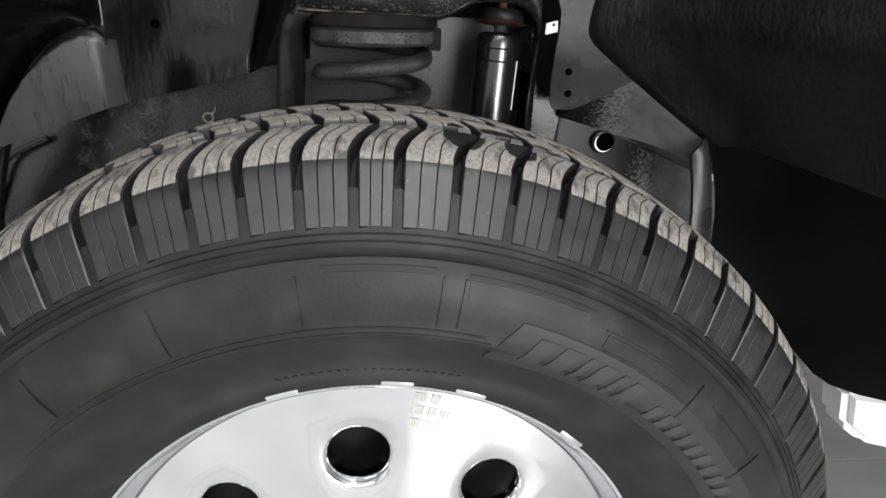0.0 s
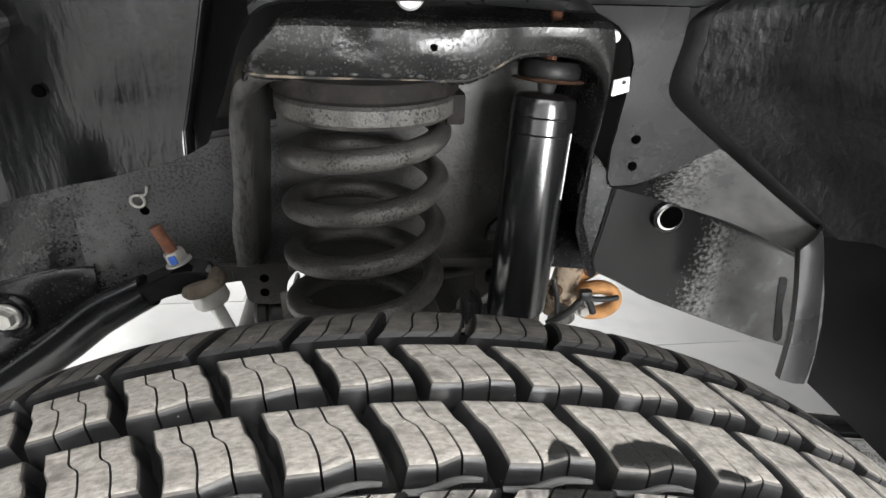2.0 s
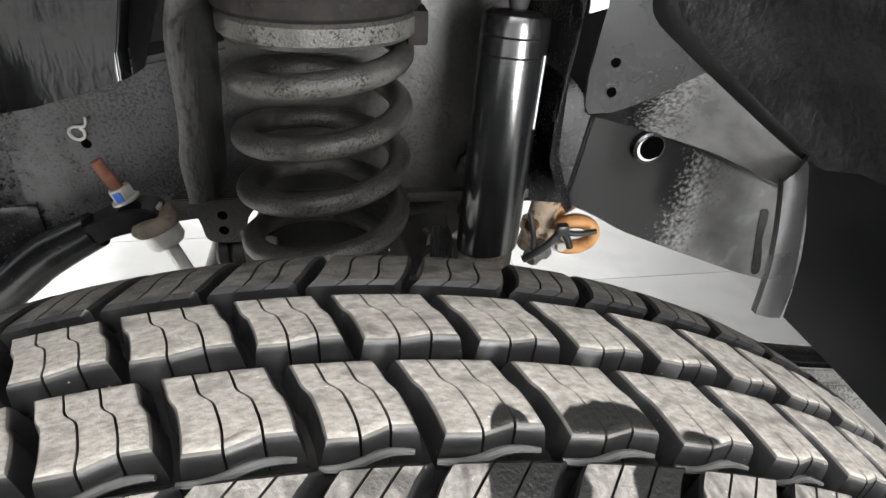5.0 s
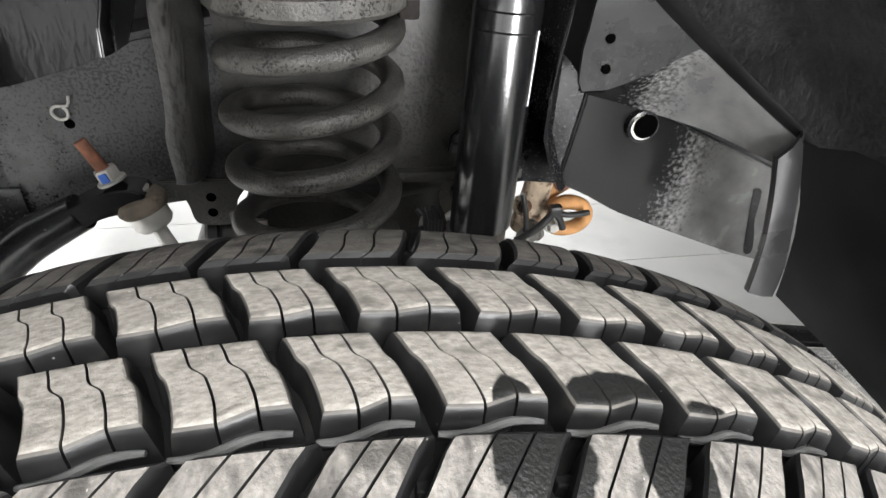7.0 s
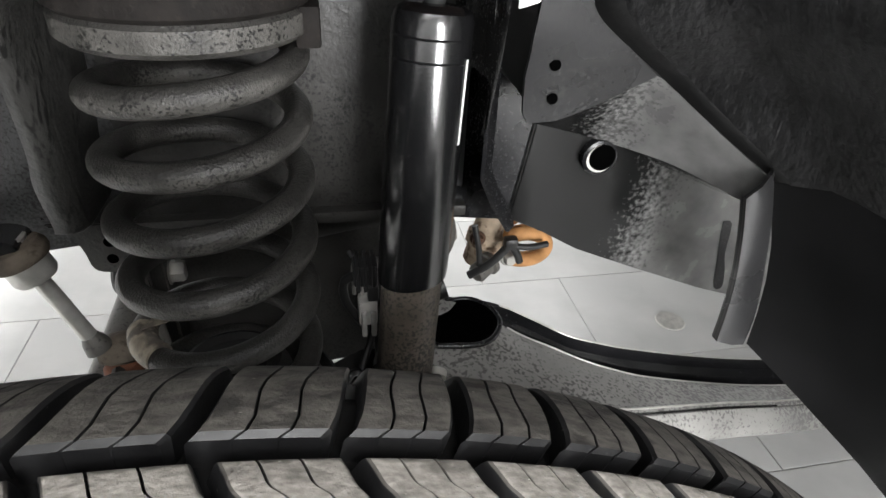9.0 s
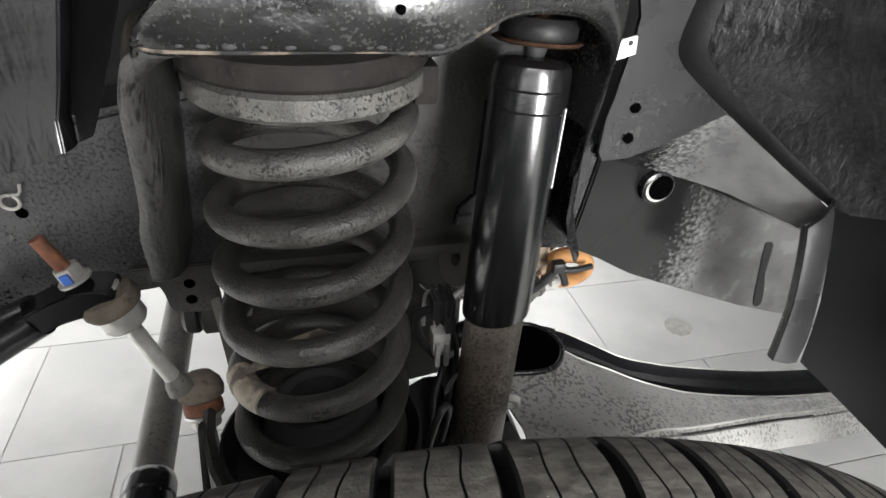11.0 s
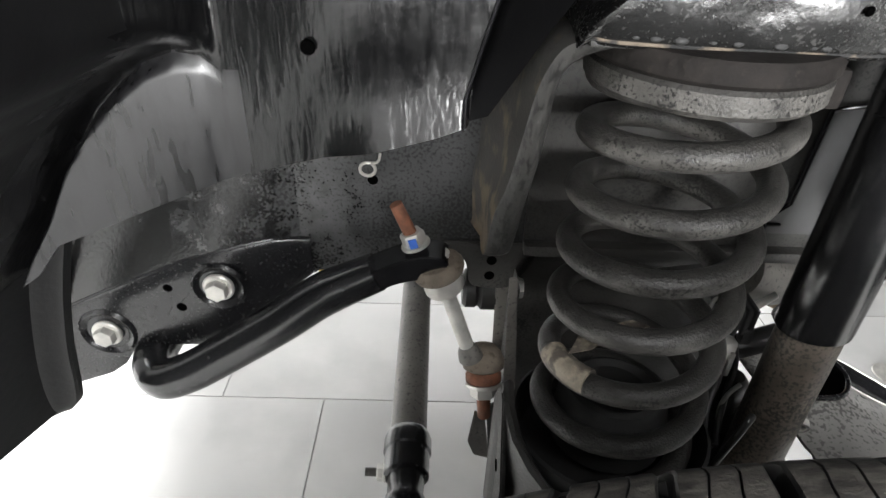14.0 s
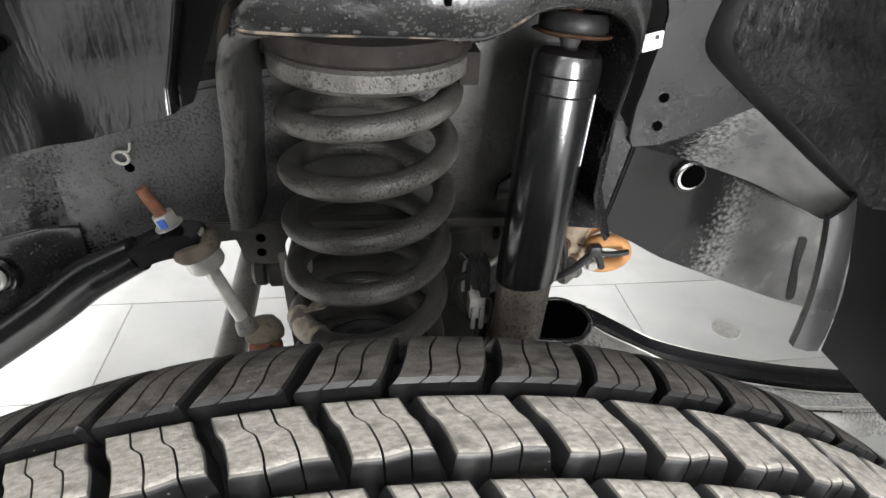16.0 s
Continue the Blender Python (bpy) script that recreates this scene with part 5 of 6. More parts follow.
for hx, hy, hz in ((0.248, 0.8085, 0.839), (0.253, 0.8165, 0.809)):
    part("bracket_hole", at_parent(lathe_bm([(0, -0.0008), (0.0042, -0.0008), (0.0048, 0.001)], (hx, hy, hz), (0, 1, -0.2), 18), liner), HOLE, liner)
# darker slope above the plate, leaning out towards the roof
foot = [(0.150, 0.772, 0.960), (0.168, 0.775, 0.960), (0.195, 0.783, 0.960), (0.230, 0.7855, 0.960), (0.264, 0.785, 0.960), (0.280, 0.785, 0.962), (0.296, 0.785, 0.970), (0.322, 0.785, 0.987), (0.345, 0.782, 1.010), (0.430, 0.770, 1.110)]
rows = []
for k, p in enumerate(smooth_path(foot, 3)):
    top = Vector((p.x + 0.02 + 0.1 * max(0.0, p.x - 0.15), 0.665, 1.20))
    rows.append([tuple(p + Vector((0, 0.004, -0.001))), tuple(p + Vector((0, -0.001, 0.001)))] + [tuple(p.lerp(top, t) + Vector((0, 0.012 * math.sin(t * math.pi), 0))) for t in (0.06, 0.15, 0.3, 0.5, 0.75, 1)])
sheet("rear_slope", rows, (0, 1, 0.3), RIDGE)
# sloping ledge above the rail
rows = []
lowl = [Vector((0.255, 0.868, 0.772)), Vector((0.30, 0.868, 0.760)), Vector((0.345, 0.862, 0.748)), Vector((0.39, 0.83, 0.740)), Vector((0.428, 0.776, 0.730))]
upl = [Vector((0.262, 0.828, 0.786)), Vector((0.30, 0.822, 0.806)), Vector((0.339, 0.813, 0.828)), Vector((0.392, 0.787, 0.788)), Vector((0.440, 0.762, 0.752))]
for a, b in zip(smooth_path(lowl, 4), smooth_path(upl, 4)):
    rows.append([tuple(a.lerp(b, t)) for t in (0, 0.3, 0.6, 1)])
sheet("rear_ledge", rows, (0, 0.5, -1), LEDGE_SPRAY)
# flange hanging from the ledge
rows = []
fl = smooth_path([(0.415, 0.756, 0.740), (0.424, 0.753, 0.700), (0.430, 0.749, 0.655), (0.431, 0.746, 0.615), (0.430, 0.744, 0.588)], 3)
fr = smooth_path([(0.430, 0.754, 0.766), (0.446, 0.752, 0.716), (0.460, 0.749, 0.648), (0.464, 0.746, 0.610), (0.462, 0.744, 0.580)], 3)
for a, q in zip(fl, fr):
    rows.append([tuple(a + Vector((0.002, 0.007, 0))), tuple(a + Vector((0, 0.004, 0))), tuple(a), tuple(a.lerp(q, 0.5) + Vector((0, -0.003, 0))), tuple(q), tuple(q + Vector((0.006, 0.01, 0)))])
sheet("rear_flange", rows, (0, 1, 0), SATIN)
# upper and lower rear liner sheets, coming outwards
crease = [(0.455, 0.765, 1.14), (0.350, 0.781, 1.016), (0.322, 0.784, 0.987), (0.286, 0.784, 0.965), (0.267, 0.786, 0.950), (0.266, 0.790, 0.93), (0.264, 0.796, 0.897), (0.271, 0.799, 0.879), (0.296, 0.803, 0.859), (0.340, 0.811, 0.829), (0.390, 0.787, 0.790), (0.442, 0.761, 0.752)]
outer = [(0.62, 0.30, 1.20), (0.54, 0.30, 1.10), (0.52, 0.30, 1.06), (0.50, 0.30, 1.02), (0.495, 0.30, 0.98), (0.505, 0.30, 0.94), (0.51, 0.30, 0.91), (0.52, 0.30, 0.88), (0.53, 0.30, 0.85), (0.54, 0.30, 0.82), (0.55, 0.30, 0.78), (0.56, 0.30, 0.74)]
midl = [(0.50, 0.70, 1.15), (0.41, 0.735, 1.035), (0.385, 0.74, 1.005), (0.355, 0.74, 0.985), (0.342, 0.74, 0.965), (0.344, 0.742, 0.940), (0.350, 0.745, 0.912), (0.362, 0.75, 0.890), (0.385, 0.752, 0.868), (0.412, 0.752, 0.84), (0.444, 0.74, 0.80), (0.480, 0.715, 0.755)]
rows, ridge = [], []
for a, b, c in zip(smooth_path(crease, 3), smooth_path(midl, 3), smooth_path(outer, 3)):
    k = a.lerp(b, 0.20)
    ridge.append([tuple(p) for p in (a, a.lerp(k, 0.2) + Vector((0.001, -0.003, 0.001)), a.lerp(k, 0.45) + Vector((0.002, -0.0045, 0.002)), a.lerp(k, 0.75) + Vector((0.003, -0.004, 0.003)), k)])
    rows.append([tuple(p) for p in (k, a.lerp(b, 0.6) + Vector((0.004, -0.003, 0.004)), b, b.lerp(c, 0.2), b.lerp(c, 0.5), c)])
sheet("plate_ridge", ridge, (1, 0.5, 0), RIDGE)
sheet("rear_upper_sheet", rows, (1, 0.5, 0), REAR_LINER)
top_l = smooth_path([(0.440, 0.768, 0.757), (0.484, 0.722, 0.757), (0.515, 0.64, 0.755), (0.545, 0.50, 0.752), (0.57, 0.30, 0.75)], 3)
bot_l = smooth_path([(0.461, 0.740, 0.585), (0.50, 0.70, 0.55), (0.545, 0.645, 0.507), (0.582, 0.60, 0.473), (0.575, 0.46, 0.54)], 3)
rows = [[tuple(a.lerp(q, t) + Vector((0.012 * math.sin(t * math.pi), 0, 0))) for t in (0, 0.05, 0.2, 0.4, 0.6, 0.8, 0.96, 1)] for a, q in zip(top_l, bot_l)]
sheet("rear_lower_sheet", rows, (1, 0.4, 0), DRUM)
# unseen roof of the arch, added to close the well above
sheet("arch_roof", [[(x, y, 1.20 + 0.05 * math.cos((x - 0.03) * 3)) for y in (0.90, 0.70, 0.50, 0.28)] for x in np.linspace(-0.62, 0.62, 14)], (0, 0, 1))

cap = thing("yellow_tab", "small yellow plastic tab behind the frame rail", "tab", (-0.304, 0.93, 0.599))
part("tab_plate", slab_bm([(-0.008, -0.009), (0.006, -0.007), (0.007, 0.009), (-0.006, 0.008)], "y", -0.002, 0.002, 0.0008), YELLOW, cap)
part("tab_stem", box_bm((-0.003, 0.0, 0.004), (0.003, 0.006, 0.075), 0.001), YELLOW, cap)

# ---- stabiliser bar and link ----
bar = thing("stabiliser_bar", "black painted steel stabiliser bar end", "stabiliser bar", (-0.3, 0.83, 0.62))
path = smooth_path([(-0.44, 1.25, 0.555), (-0.455, 1.0, 0.552), (-0.47, 0.90, 0.548), (-0.472, 0.848, 0.544), (-0.455, 0.826, 0.540), (-0.425, 0.822, 0.553), (-0.39, 0.824, 0.575), (-0.33, 0.826, 0.617), (-0.29, 0.828, 0.648), (-0.262, 0.829, 0.664), (-0.235, 0.829, 0.678)], 8)
part("bar_tube", at_parent(tube_bm(path, [0.0205 - 0.003 * max(0, (k - len(path) + 14) / 14) for k in range(len(path))], 24), bar), GLOSS, bar, smooth=80)
part("flat_eye", at_parent(slab_bm([(p.x, p.z) for p in smooth_path([(-0.270, 0, 0.660), (-0.262, 0, 0.675), (-0.235, 0, 0.690), (-0.205, 0, 0.703), (-0.184, 0, 0.705), (-0.172, 0, 0.698), (-0.182, 0, 0.685), (-0.215, 0, 0.676), (-0.236, 0, 0.665), (-0.252, 0, 0.656)], 4)], "y", 0.8135, 0.8445, 0.007), bar), GLOSS, bar)
link = thing("stabiliser_link", "dull metal stabiliser link with brown bushings and rusty studs", "link", (-0.17, 0.83, 0.63))
T0 = Vector((-0.200, 0.829, 0.705))
L0, L1 = Vector((-0.187, 0.829, 0.702)), Vector((-0.134, 0.826, 0.545))
ld = (L1 - L0).normalized()


def on_link(d):
    return L0 + ld * d


part("top_stud", at_parent(tube_bm([T0 - ld * 0.045 + Vector((-0.004, 0, 0.0)), T0 - ld * 0.005], [0.0055, 0.0062], 14), link), RUST, link, "rusty threaded stud")
nut = part("top_nut", at_parent(hex_bm(T0 - ld * 0.004, -ld, 0.019, 0.013, 0.013), link), ZINC, link, "zinc nut with a blue paint mark")
part("paint_mark", at_parent(slab_bm([(-0.2075, 0.7190), (-0.2010, 0.7210), (-0.1985, 0.7125), (-0.2050, 0.7105)], "y", 0.8172, 0.8186, 0.0), link), BLUE, link)
part("washer", at_parent(lathe_bm([(0, 0.004), (0.013, 0.004), (0.0145, 0.006), (0.013, 0.009), (0, 0.010)], L0, ld, 30), link), ZINC, link)
part("upper_bushing", at_parent(lathe_bm([(0, 0.009), (0.014, 0.009), (0.0205, 0.011), (0.0235, 0.016), (0.0238, 0.021), (0.0215, 0.0255), (0.0, 0.027)], L0, ld, 36), link), LINK_RUBBER, link, "worn beige brown rubber bushing")
part("cup", at_parent(lathe_bm([(0, 0.026), (0.0185, 0.026), (0.0185, 0.040), (0.016, 0.044), (0.0, 0.046)], L0, ld, 36), link), ZINC, link)
part("rod", at_parent(tube_bm([on_link(0.044), on_link(0.128)], 0.0072, 18), link), ZINC, link)
part("rod_end", at_parent(tube_bm([on_link(0.112), on_link(0.120), on_link(0.130)], [0.0066, 0.0105, 0.0125], 18), link), GREY_TUBE, link)
L2 = Vector((-0.132, 0.838, 0.572))
down = Vector((0.05, -0.42, -0.90)).normalized()
part("lower_bushing", at_parent(lathe_bm([(0, -0.012), (0.012, -0.010), (0.019, -0.002), (0.0215, 0.006), (0.0205, 0.013), (0.014, 0.017), (0.0, 0.018)], L2, down, 36), link), LINK_RUBBER, link, "worn beige brown rubber bushing")
part("rust_sleeve", at_parent(lathe_bm([(0, 0.016), (0.0150, 0.016), (0.0182, 0.020), (0.0182, 0.027), (0.016, 0.029), (0, 0.029)], L2, down, 30), link), RUST, link)
part("lower_nut", at_parent(hex_bm(L2 + down * 0.0295, down, 0.0245, 0.015, 0.0185, 0.004), link), ZINC, link)
part("lower_stud", at_parent(tube_bm([L2 + down * 0.046, L2 + down * 0.066, L2 + down * 0.068], [0.0072, 0.0066, 0.005], 14), link), RUST, link)
lbr = thing("link_bracket", "dark steel link bracket on the axle", "bracket", (-0.14, 0.80, 0.50))
part("bracket_leg", at_parent(slab_bm([(-0.124, 0.501), (-0.111, 0.509), (-0.091, 0.471), (-0.081, 0.344), (-0.105, 0.344), (-0.116, 0.425)], "y", 0.832, 0.837, 0.0015), lbr), FLANGE, lbr)
part("light_tab", at_parent(slab_bm([(-0.14, 0.436), (-0.135, 0.487), (-0.123, 0.475), (-0.113, 0.406), (-0.132, 0.413)], "y", 0.8385, 0.8415, 0.001), lbr), GREY_TUBE, lbr, "grey bare metal tab")
part("bracket_side", at_parent(slab_bm([(0.70, 0.40), (0.80, 0.40), (0.80, 0.56), (0.765, 0.598), (0.755, 0.598), (0.71, 0.53)], "x", -0.122, -0.117, 0.0015), lbr), DUSTY_BLACK, lbr)
part("side_hole", at_parent(lathe_bm([(0, -0.0006), (0.0055, -0.0006), (0.006, 0.001)], (-0.1222, 0.742, 0.525), (1, 0, 0), 16), lbr), HOLE, lbr)

# ---- track bar bracket behind the link ----
tbr = thing("track_bar_bracket", "grey steel bracket tab with bolted rubber bushing", "bracket", (-0.12, 0.88, 0.64))
part("tab", at_parent(slab_bm([(p.x, p.z) for p in smooth_path([(-0.178, 0, 0.684), (-0.160, 0, 0.672), (-0.152, 0, 0.655), (-0.149, 0, 0.637), (-0.140, 0, 0.631), (-0.114, 0, 0.630), (-0.106, 0, 0.636), (-0.104, 0, 0.656), (-0.094, 0, 0.671), (-0.078, 0, 0.684)], 3)], "y", 0.872, RY - 0.0005, 0.0015), tbr), DUSTY_BLACK, tbr)
for hx, hz in ((-0.1285, 0.664), (-0.1295, 0.646)):
    part("tab_hole", at_parent(lathe_bm([(0, -0.0006), (0.0045, -0.0006), (0.0052, 0.0006)], (hx, 0.8715, hz), (0, 1, 0), 16), tbr), HOLE, tbr)
part("bushing", at_parent(lathe_bm([(0, -0.024), (0.018, -0.024), (0.022, -0.020), (0.022, -0.010), (0.019, -0.007), (0.024, -0.003), (0.024, 0.012), (0.0, 0.014)], (-0.128, 0.925, 0.590), (1, 0, 0), 30), tbr), RUBBER, tbr)
part("bushing_bolt", at_parent(hex_bm((-0.100, 0.925, 0.592), (1, 0, 0), 0.021, 0.016, 0.015), tbr), ZINC, tbr)
part("arm_strap", at_parent(slab_bm([(-0.118, 0.62), (-0.098, 0.62), (-0.096, 0.48), (-0.112, 0.46)], "y", 0.90, 0.906, 0.0015), tbr), GREY_TUBE, tbr)
part("tall_plate", at_parent(slab_bm([(-0.111, 0.652), (-0.103, 0.654), (-0.086, 0.45), (-0.102, 0.45)], "y", 0.858, 0.862, 0.0008), tbr), GREY_TUBE, tbr)
part("arm_plate", at_parent(slab_bm([(0.86, 0.64), (0.95, 0.63), (0.94, 0.44), (0.87, 0.46)], "x", -0.104, -0.099, 0.0015), tbr), DUSTY_BLACK, tbr)

# ---- tie rod ----
rod = thing("tie_rod", "dull grey tie rod with black adjusting sleeve and clamp stud", "tie rod", (-0.22, 0.9, 0.41))
part("tube", at_parent(tube_bm([(-0.208, 0.845, 0.420), (-0.207, 1.30, 0.440), (-0.214, 1.9, 0.455)], 0.0215, 26), rod), GREY_TUBE, rod)
part("sleeve", at_parent(lathe_bm([(0.0, -0.30), (0.0185, -0.30), (0.0185, -0.095), (0.0215, -0.092), (0.0215, -0.085), (0.0195, -0.082), (0.0205, -0.060), (0.0255, -0.058), (0.0255, -0.030), (0.0275, -0.028), (0.0275, -0.012), (0.025, -0.004), (0.022, 0.0)], (-0.208, 0.862, 0.420), (0, 1, 0.03), 34), rod), GLOSS, rod, "black adjusting sleeve with rings")
part("clamp_stud", at_parent(tube_bm([(-0.254, 0.812, 0.414), (-0.214, 0.812, 0.414)], 0.0048, 12), rod), GREY_TUBE, rod)
part("clamp_nut", at_parent(hex_bm((-0.232, 0.812, 0.414), (-1, 0, 0), 0.017, 0.009, 0.011), rod), ZINC, rod)

# ---- lower control arm ----
arm = thing("control_arm", "gloss black stamped lower control arm, dusty", "control arm", (0.3, 0.76, 0.54))
rear_e = smooth_path([(0.125, 0.878, 0.573), (0.20, 0.872, 0.567), (0.248, 0.869, 0.554), (0.287, 0.856, 0.539), (0.325, 0.841, 0.524), (0.365, 0.839, 0.509), (0.41, 0.843, 0.491), (0.515, 0.857, 0.452), (0.635, 0.877, 0.411), (0.85, 0.91, 0.35)], 5)
fold = smooth_path([(0.130, 0.872, 0.571), (0.20, 0.866, 0.566), (0.262, 0.838, 0.538), (0.300, 0.825, 0.524), (0.335, 0.813, 0.511), (0.370, 0.807, 0.498), (0.415, 0.807, 0.480), (0.515, 0.819, 0.442), (0.63, 0.836, 0.403), (0.85, 0.865, 0.345)], 5)
ridge = smooth_path([(0.163, 0.745, 0.552), (0.20, 0.722, 0.550), (0.25, 0.716, 0.545), (0.301, 0.728, 0.533), (0.345, 0.737, 0.516), (0.38, 0.745, 0.503), (0.42, 0.756, 0.487), (0.515, 0.779, 0.452), (0.63, 0.803, 0.411), (0.85, 0.848, 0.345)], 5)
rows = []
for a, b, r in zip(rear_e, fold, ridge):
    t = min(1, max(0, (a.x - 0.20) / 0.06))
    deep = Vector((0, 0, -0.014 * t))
    rows.append([tuple(p) for p in (a + Vector((0, 0.004, -0.03)), a + Vector((0, 0.001, -0.003)), a, a + Vector((0, -0.002, 0)),
                                    a.lerp(b, 0.14) + deep, a.lerp(b, 0.42) + deep * 1.1, a.lerp(b, 0.5) + deep * 0.8, a.lerp(b, 0.58) + deep * 1.2, a.lerp(b, 0.9) + deep * 0.9, b + Vector((0, 0, -0.001)),
                                    b + Vector((0, -0.003, 0)), b.lerp(r, 0.3), b.lerp(r, 0.6), r + Vector((0, 0.005, -0.002)), r,
                                    r + Vector((0, -0.002, -0.001)), r + Vector((0, -0.0055, -0.005 * t)), r + Vector((0, -0.010, -0.001)), r + Vector((0, -0.012, 0)), r + Vector((0, -0.025, -0.010)), r + Vector((0, -0.028, -0.03)))])
part("arm_lip", at_parent(loft_bm([r[:4] for r in rows], 0.003, (0, 0.3, -1)), arm), BLACK_PAINT, arm, "thin turned-up rear edge", smooth=50)
part("arm_channel", at_parent(loft_bm([r[3:10] for r in rows], 0.003, (0, 0.1, -1)), arm), GLOSS, arm, "gloss black channel along the rear edge", smooth=50)
part("arm_shell", at_parent(loft_bm([r[9:15] for r in rows], 0.004, (0, 0.3, -1)), arm), ARM_GREY, arm, smooth=50)
part("arm_side", at_parent(loft_bm([r[14:] for r in rows], 0.004, (0, 0.5, -0.5)), arm), ARM_GREY, arm, "grey dusty side of the arm with a long groove", smooth=50)
# Black tube puts the dark inside of the groove into colour.
part("arm_groove", at_parent(tube_bm([(p.x, p.y - 0.0056, p.z - 0.0046) for p in ridge if 0.33 < p.x < 0.62], 0.0017, 8), arm), BLACK_PAINT, arm, "narrow black groove along the arm")
for line, low, label in ((rear_e, -0.0005, "thin bright edge"), (fold, -0.0005, "thin bright fold"), (ridge, -0.0008, "thin bright ridge")):
    part("arm_edge", at_parent(tube_bm([(p.x, p.y - 0.001, p.z + low) for p in line if p.x > 0.24], 0.0012, 8), arm), ZINC, arm, label)
hole = smooth_path([(0.165, 0.800, 0), (0.20, 0.796, 0), (0.222, 0.803, 0), (0.236, 0.826, 0), (0.232, 0.850, 0), (0.215, 0.868, 0), (0.19, 0.868, 0), (0.165, 0.85, 0)], 4)
part("arm_opening", at_parent(slab_bm([(p.x, p.y) for p in hole], "z", 0.562, 0.5665, 0.0005), arm), HOLE, arm, "black slab that stands for the arm's opening")
part("opening_lip", at_parent(tube_bm([(p.x, p.y, 0.5655) for p in hole], 0.003, 10), arm), BLACK_PAINT, arm)
part("lug", at_parent(lathe_bm([(0.0062, -0.003), (0.0090, -0.003), (0.0090, 0.004), (0.0062, 0.004)], (0.158, 0.765, 0.562), (0.3, 1, 0.3), 24, closed=True), arm), ZINC, arm, "bare metal ring lug")

# ---- wiring and parts beyond ----
loom = thing("wiring_loom", "black wiring loom with grey connectors beside the spring", "wiring", (0.11, 0.83, 0.60))
part("cable", at_parent(tube_bm(smooth_path([(0.085, 0.86, 0.645), (0.098, 0.845, 0.632), (0.106, 0.83, 0.61), (0.104, 0.825, 0.585), (0.100, 0.815, 0.565), (0.090, 0.80, 0.545), (0.085, 0.78, 0.52)], 6), 0.0036, 10), loom), HARNESS, loom)
part("cable", at_parent(tube_bm(smooth_path([(0.115, 0.835, 0.60), (0.118, 0.825, 0.58), (0.110, 0.81, 0.56), (0.100, 0.79, 0.54), (0.096, 0.775, 0.52)], 6), 0.003, 10), loom), HARNESS, loom)
part("connector", at_parent(box_bm((0.086, 0.806, 0.640), (0.108, 0.828, 0.662), 0.003), loom), HARNESS, loom, "black plastic connector")
for k in range(3):
    part("connector_rib", at_parent(box_bm((0.0885 + 0.007 * k, 0.803, 0.637), (0.0920 + 0.007 * k, 0.831, 0.665), 0.0012), loom), HARNESS, loom)
part("connector_pin", at_parent(tube_bm([(0.106, 0.818, 0.655), (0.128, 0.824, 0.668)], 0.0035, 10), loom), ZINC, loom)
part("plug_shell", at_parent(box_bm((0.090, 0.816, 0.586), (0.108, 0.834, 0.614), 0.003), loom), PLUG_GREY, loom, "light grey plastic connector")
for k in range(2):
    part("plug_lock", at_parent(box_bm((0.0925 + 0.009 * k, 0.812, 0.575), (0.0975 + 0.009 * k, 0.818, 0.604), 0.0015), loom), PLUG_GREY, loom)
part("wire_hook", at_parent(tube_bm(smooth_path([(0.095, 0.828, 0.612), (0.0925, 0.830, 0.640), (0.094, 0.830, 0.654), (0.106, 0.830, 0.653), (0.121, 0.830, 0.646)], 5), 0.0019, 8), loom), PLUG_GREY, loom)
part("connector_latch", at_parent(box_bm((0.098, 0.802, 0.626), (0.108, 0.812, 0.642), 0.002), loom), HARNESS, loom)
part("cable", at_parent(tube_bm(smooth_path([(0.090, 0.82, 0.645), (0.078, 0.83, 0.630), (0.080, 0.835, 0.600), (0.100, 0.83, 0.570), (0.12, 0.82, 0.552)], 6), 0.0045, 10), loom), HARNESS, loom)
# Black tube added to darken the gap between spring and shock absorber.
part("hose", at_parent(tube_bm(smooth_path([(0.116, 0.852, 0.573), (0.128, 0.851, 0.579), (0.142, 0.85, 0.586), (0.160, 0.85, 0.594), (0.180, 0.852, 0.600)], 6), 0.0130, 18), loom), HARNESS, loom, "thick black tube that fills a gap")
# Plain black body added to darken the lower part of that gap.
part("gap_filler", at_parent(lathe_bm([(0, 0), (0.011, 0), (0.013, 0.003), (0.013, 0.03), (0.015, 0.033), (0.015, 0.06), (0.010, 0.066), (0, 0.066)], (0.119, 0.822, 0.502), (0.02, 0, 1), 24), loom), HARNESS, loom)
part("wire_loop", at_parent(tube_bm(smooth_path([(0.109, 0.80, 0.520), (0.104, 0.80, 0.533), (0.103, 0.80, 0.551), (0.108, 0.802, 0.564), (0.118, 0.806, 0.571)], 5), 0.0022, 8), loom), PLUG_GREY, loom)
part("hose_clip", at_parent(tube_bm(smooth_path([(0.088, 0.85, 0.60), (0.088, 0.85, 0.635), (0.095, 0.85, 0.643), (0.115, 0.85, 0.640)], 5), 0.002, 8), loom), ZINC, loom)
part("hook", at_parent(tube_bm([(0.135, 0.868, 0.716), (0.121, 0.866, 0.717), (0.120, 0.866, 0.708)], 0.002, 8), loom), HARNESS, loom)

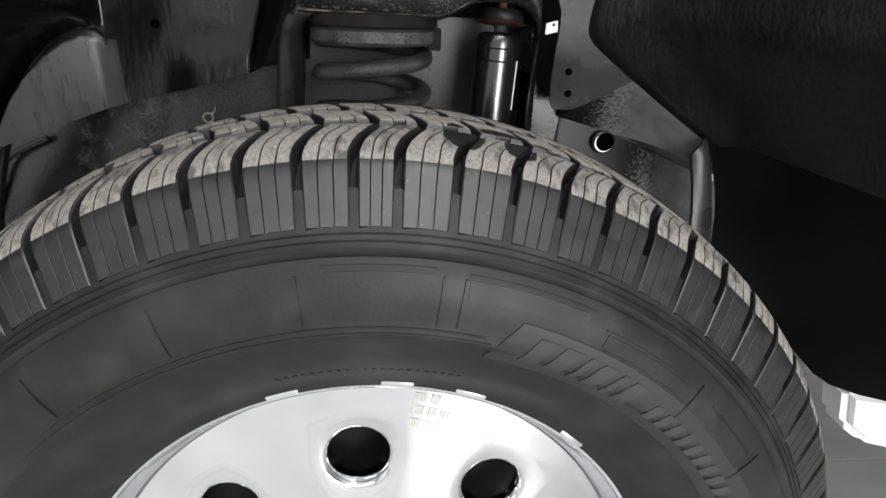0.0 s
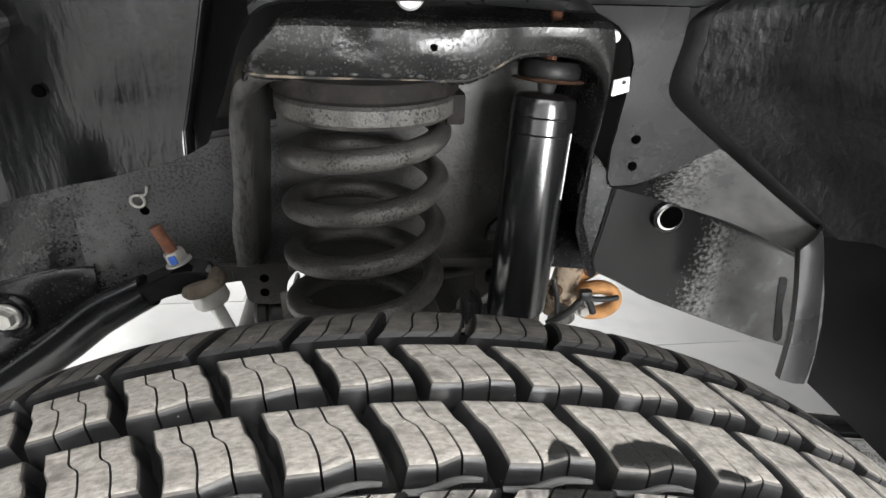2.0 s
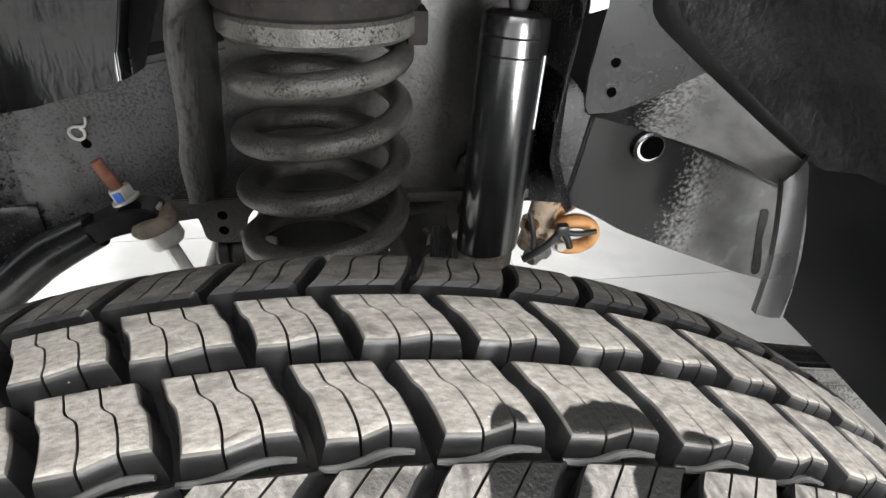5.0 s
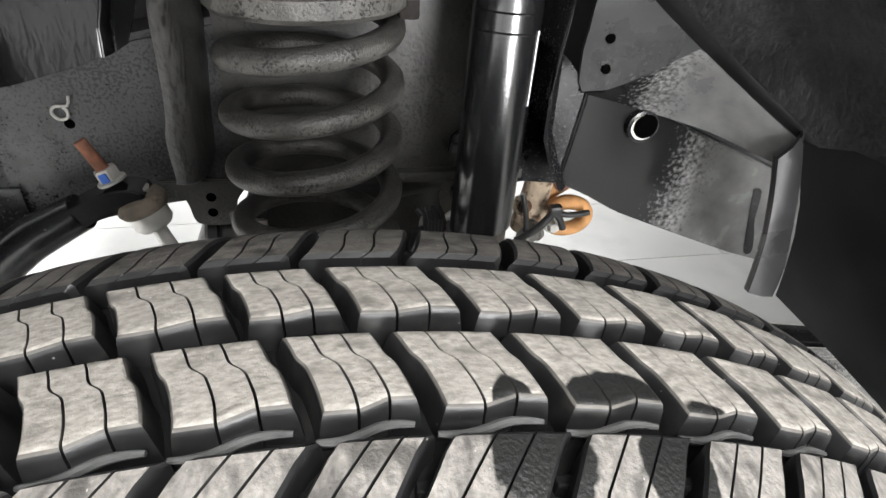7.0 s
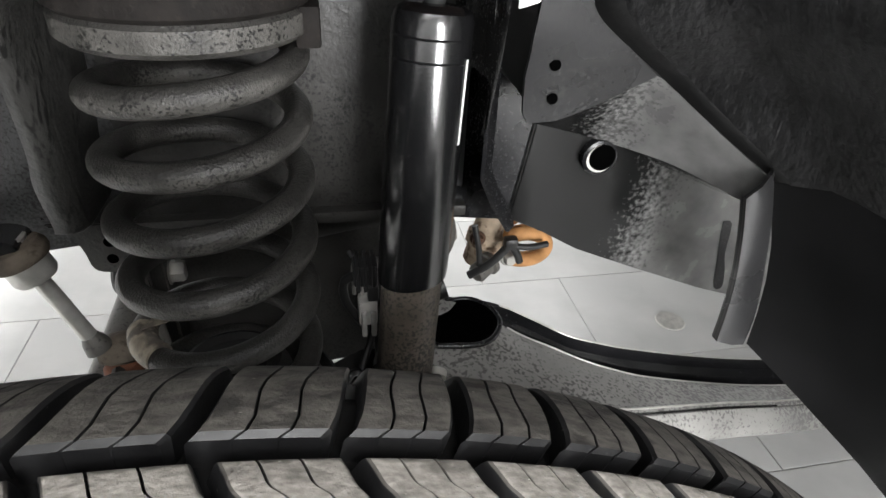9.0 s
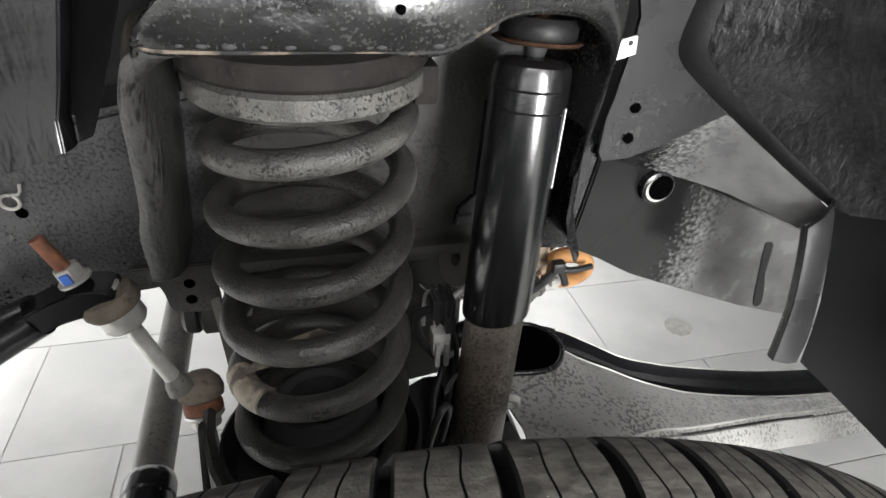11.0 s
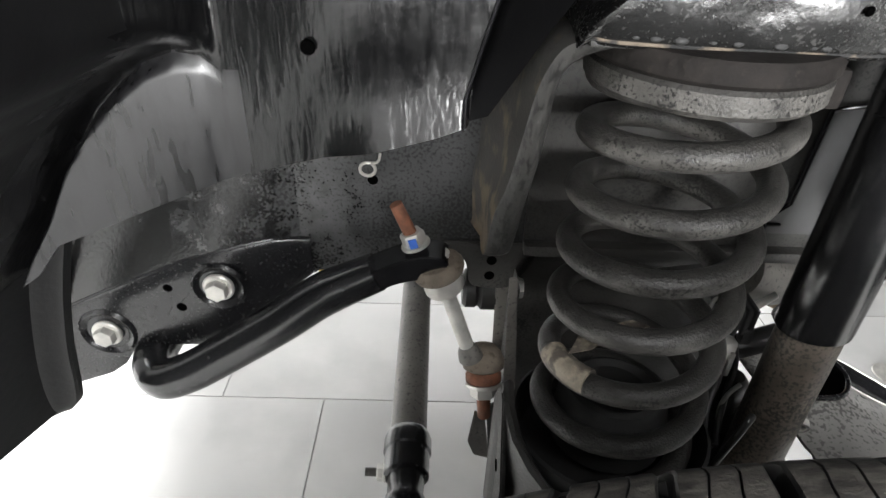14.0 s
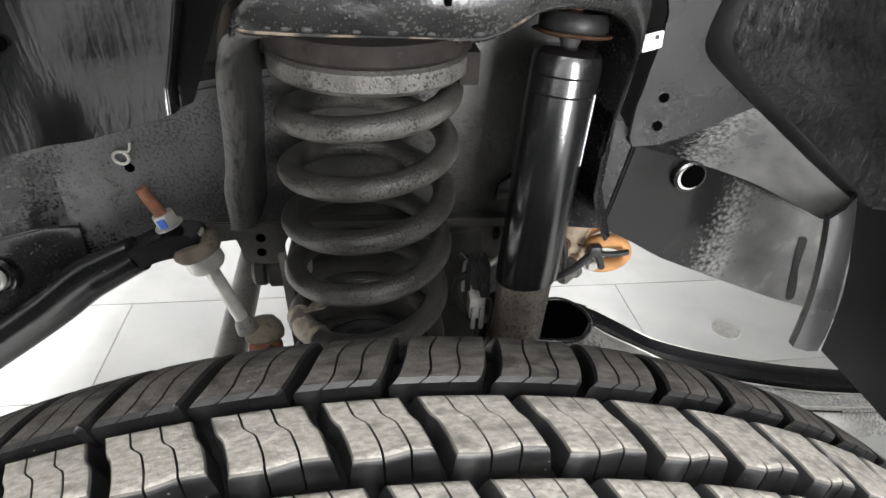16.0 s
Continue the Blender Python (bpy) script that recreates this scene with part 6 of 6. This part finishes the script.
exh = thing("rusty_housing", "orange rusty ring and beige casting beyond the frame", "housing", (0.30, 1.0, 0.56))
ring_pts = [(0.029 + 0.0095 * math.cos(a), 0.0115 * math.sin(a)) for a in [2 * math.pi * k / 14 for k in range(14)]]
part("casting", at_parent(lathe_bm(ring_pts, (0.318, 0.995, 0.545), (0.15, 1, 0.35), 32, closed=True), exh), ORANGE, exh, "orange rusty ring")
part("flange", at_parent(slab_bm([(0.262, 0.575), (0.258, 0.640), (0.330, 0.640), (0.338, 0.590), (0.310, 0.572), (0.290, 0.560)], "y", 1.005, 1.022, 0.004), exh), ORANGE, exh)
part("body", at_parent(lathe_bm([(0, -0.038), (0.018, -0.038), (0.021, -0.034), (0.021, -0.012), (0.025, -0.009), (0.025, 0.006), (0.020, 0.010), (0.020, 0.06), (0, 0.06)], (0.266, 1.0, 0.560), (0.25, 0.1, 1), 26), exh), BEIGE_CAST, exh, "dusty beige casting")
part("stub", at_parent(lathe_bm([(0, -0.022), (0.010, -0.022), (0.0125, -0.019), (0.0125, 0.0), (0.016, 0.002), (0.016, 0.008), (0, 0.010)], (0.262, 0.972, 0.535), (0.7, 0.5, 0.2), 22), exh), GREY_TUBE, exh, "grey cast stub")
part("bolt", at_parent(hex_bm((0.292, 0.978, 0.540), (0.2, -1, 0.1), 0.015, 0.010, 0.011), exh), ZINC, exh)
part("bolt", at_parent(hex_bm((0.300, 0.988, 0.600), (0.2, -1, 0.1), 0.014, 0.010, 0.010), exh), RUST, exh)
part("bolt", at_parent(hex_bm((0.248, 0.975, 0.575), (-0.2, -1, 0.1), 0.013, 0.010, 0.010), exh), RUST_DARK, exh)
for a, m, q, r in (((0.236, 0.960, 0.530), (0.262, 0.955, 0.550), (0.287, 0.955, 0.580), 0.0055), ((0.284, 0.955, 0.578), (0.294, 0.955, 0.562), (0.300, 0.957, 0.548), 0.005), ((0.284, 0.957, 0.574), (0.308, 0.958, 0.568), (0.336, 0.962, 0.568), 0.0042), ((0.240, 0.965, 0.600), (0.246, 0.960, 0.570), (0.250, 0.962, 0.540), 0.004)):
    part("lever", at_parent(tube_bm(smooth_path([a, m, q], 5), r, 10), exh), HARNESS, exh)
part("lever_knuckle", at_parent(box_bm((0.276, 0.948, 0.570), (0.293, 0.962, 0.586), 0.004), exh), HARNESS, exh)

# ---- vehicle body over and behind the wheel well ----
body = thing("truck_body", "white truck body shell above the wheel arch", "truck", (0, 1.2, 1.2))
skin = []
for k in range(25):
    a = radians(lerp(-8, 188, k / 24))
    ri, ro = 0.60, 0.64
    skin.append([(-0.012 + ri * math.cos(a), 0.30, 0.50 + ri * math.sin(a)), (-0.012 + ri * math.cos(a), 0.285, 0.50 + ri * math.sin(a)), (-0.012 + ro * math.cos(a), 0.275, 0.50 + ro * math.sin(a)), (-0.012 + (ro + 0.02) * math.cos(a), 0.29, 0.50 + (ro + 0.02) * math.sin(a))])
part("arch_flare", at_parent(loft_bm(skin, 0.004, (0, 1, 0)), body), WHITE_BODY, body)
# Out-of-view boxes added to close off the well and block the lamps.
part("fender_top", at_parent(box_bm((-0.95, 0.29, 1.26), (0.95, 0.95, 1.30), 0.01), body), WHITE_BODY, body)
part("bonnet", at_parent(box_bm((-1.0, 0.95, 1.28), (0.95, 2.25, 1.33), 0.01), body), WHITE_BODY, body)
# Near-black blocks and sheets put the darkness of the bay into their colour.
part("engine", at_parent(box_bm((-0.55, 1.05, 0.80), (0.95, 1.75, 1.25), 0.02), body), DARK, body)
part("cab_side", at_parent(box_bm((0.66, 0.28, 0.52), (3.2, 0.33, 1.30), 0.02), body), WHITE_BODY, body)
part("sill_end", at_parent(slab_bm([(0.613, 0.462), (0.671, 0.452), (0.95, 0.46), (0.95, 0.30), (0.704, 0.355), (0.667, 0.367), (0.628, 0.396)], "y", 0.60, 0.66, 0.012), body), WHITE_BODY, body)
part("front_end", at_parent(box_bm((-1.12, 0.35, 0.50), (-1.0, 2.25, 1.31), 0.03), body), WHITE_BODY, body)
part("cab_floor", at_parent(box_bm((0.95, 0.33, 0.55), (3.2, 2.25, 0.62), 0.01), body), DARK, body)
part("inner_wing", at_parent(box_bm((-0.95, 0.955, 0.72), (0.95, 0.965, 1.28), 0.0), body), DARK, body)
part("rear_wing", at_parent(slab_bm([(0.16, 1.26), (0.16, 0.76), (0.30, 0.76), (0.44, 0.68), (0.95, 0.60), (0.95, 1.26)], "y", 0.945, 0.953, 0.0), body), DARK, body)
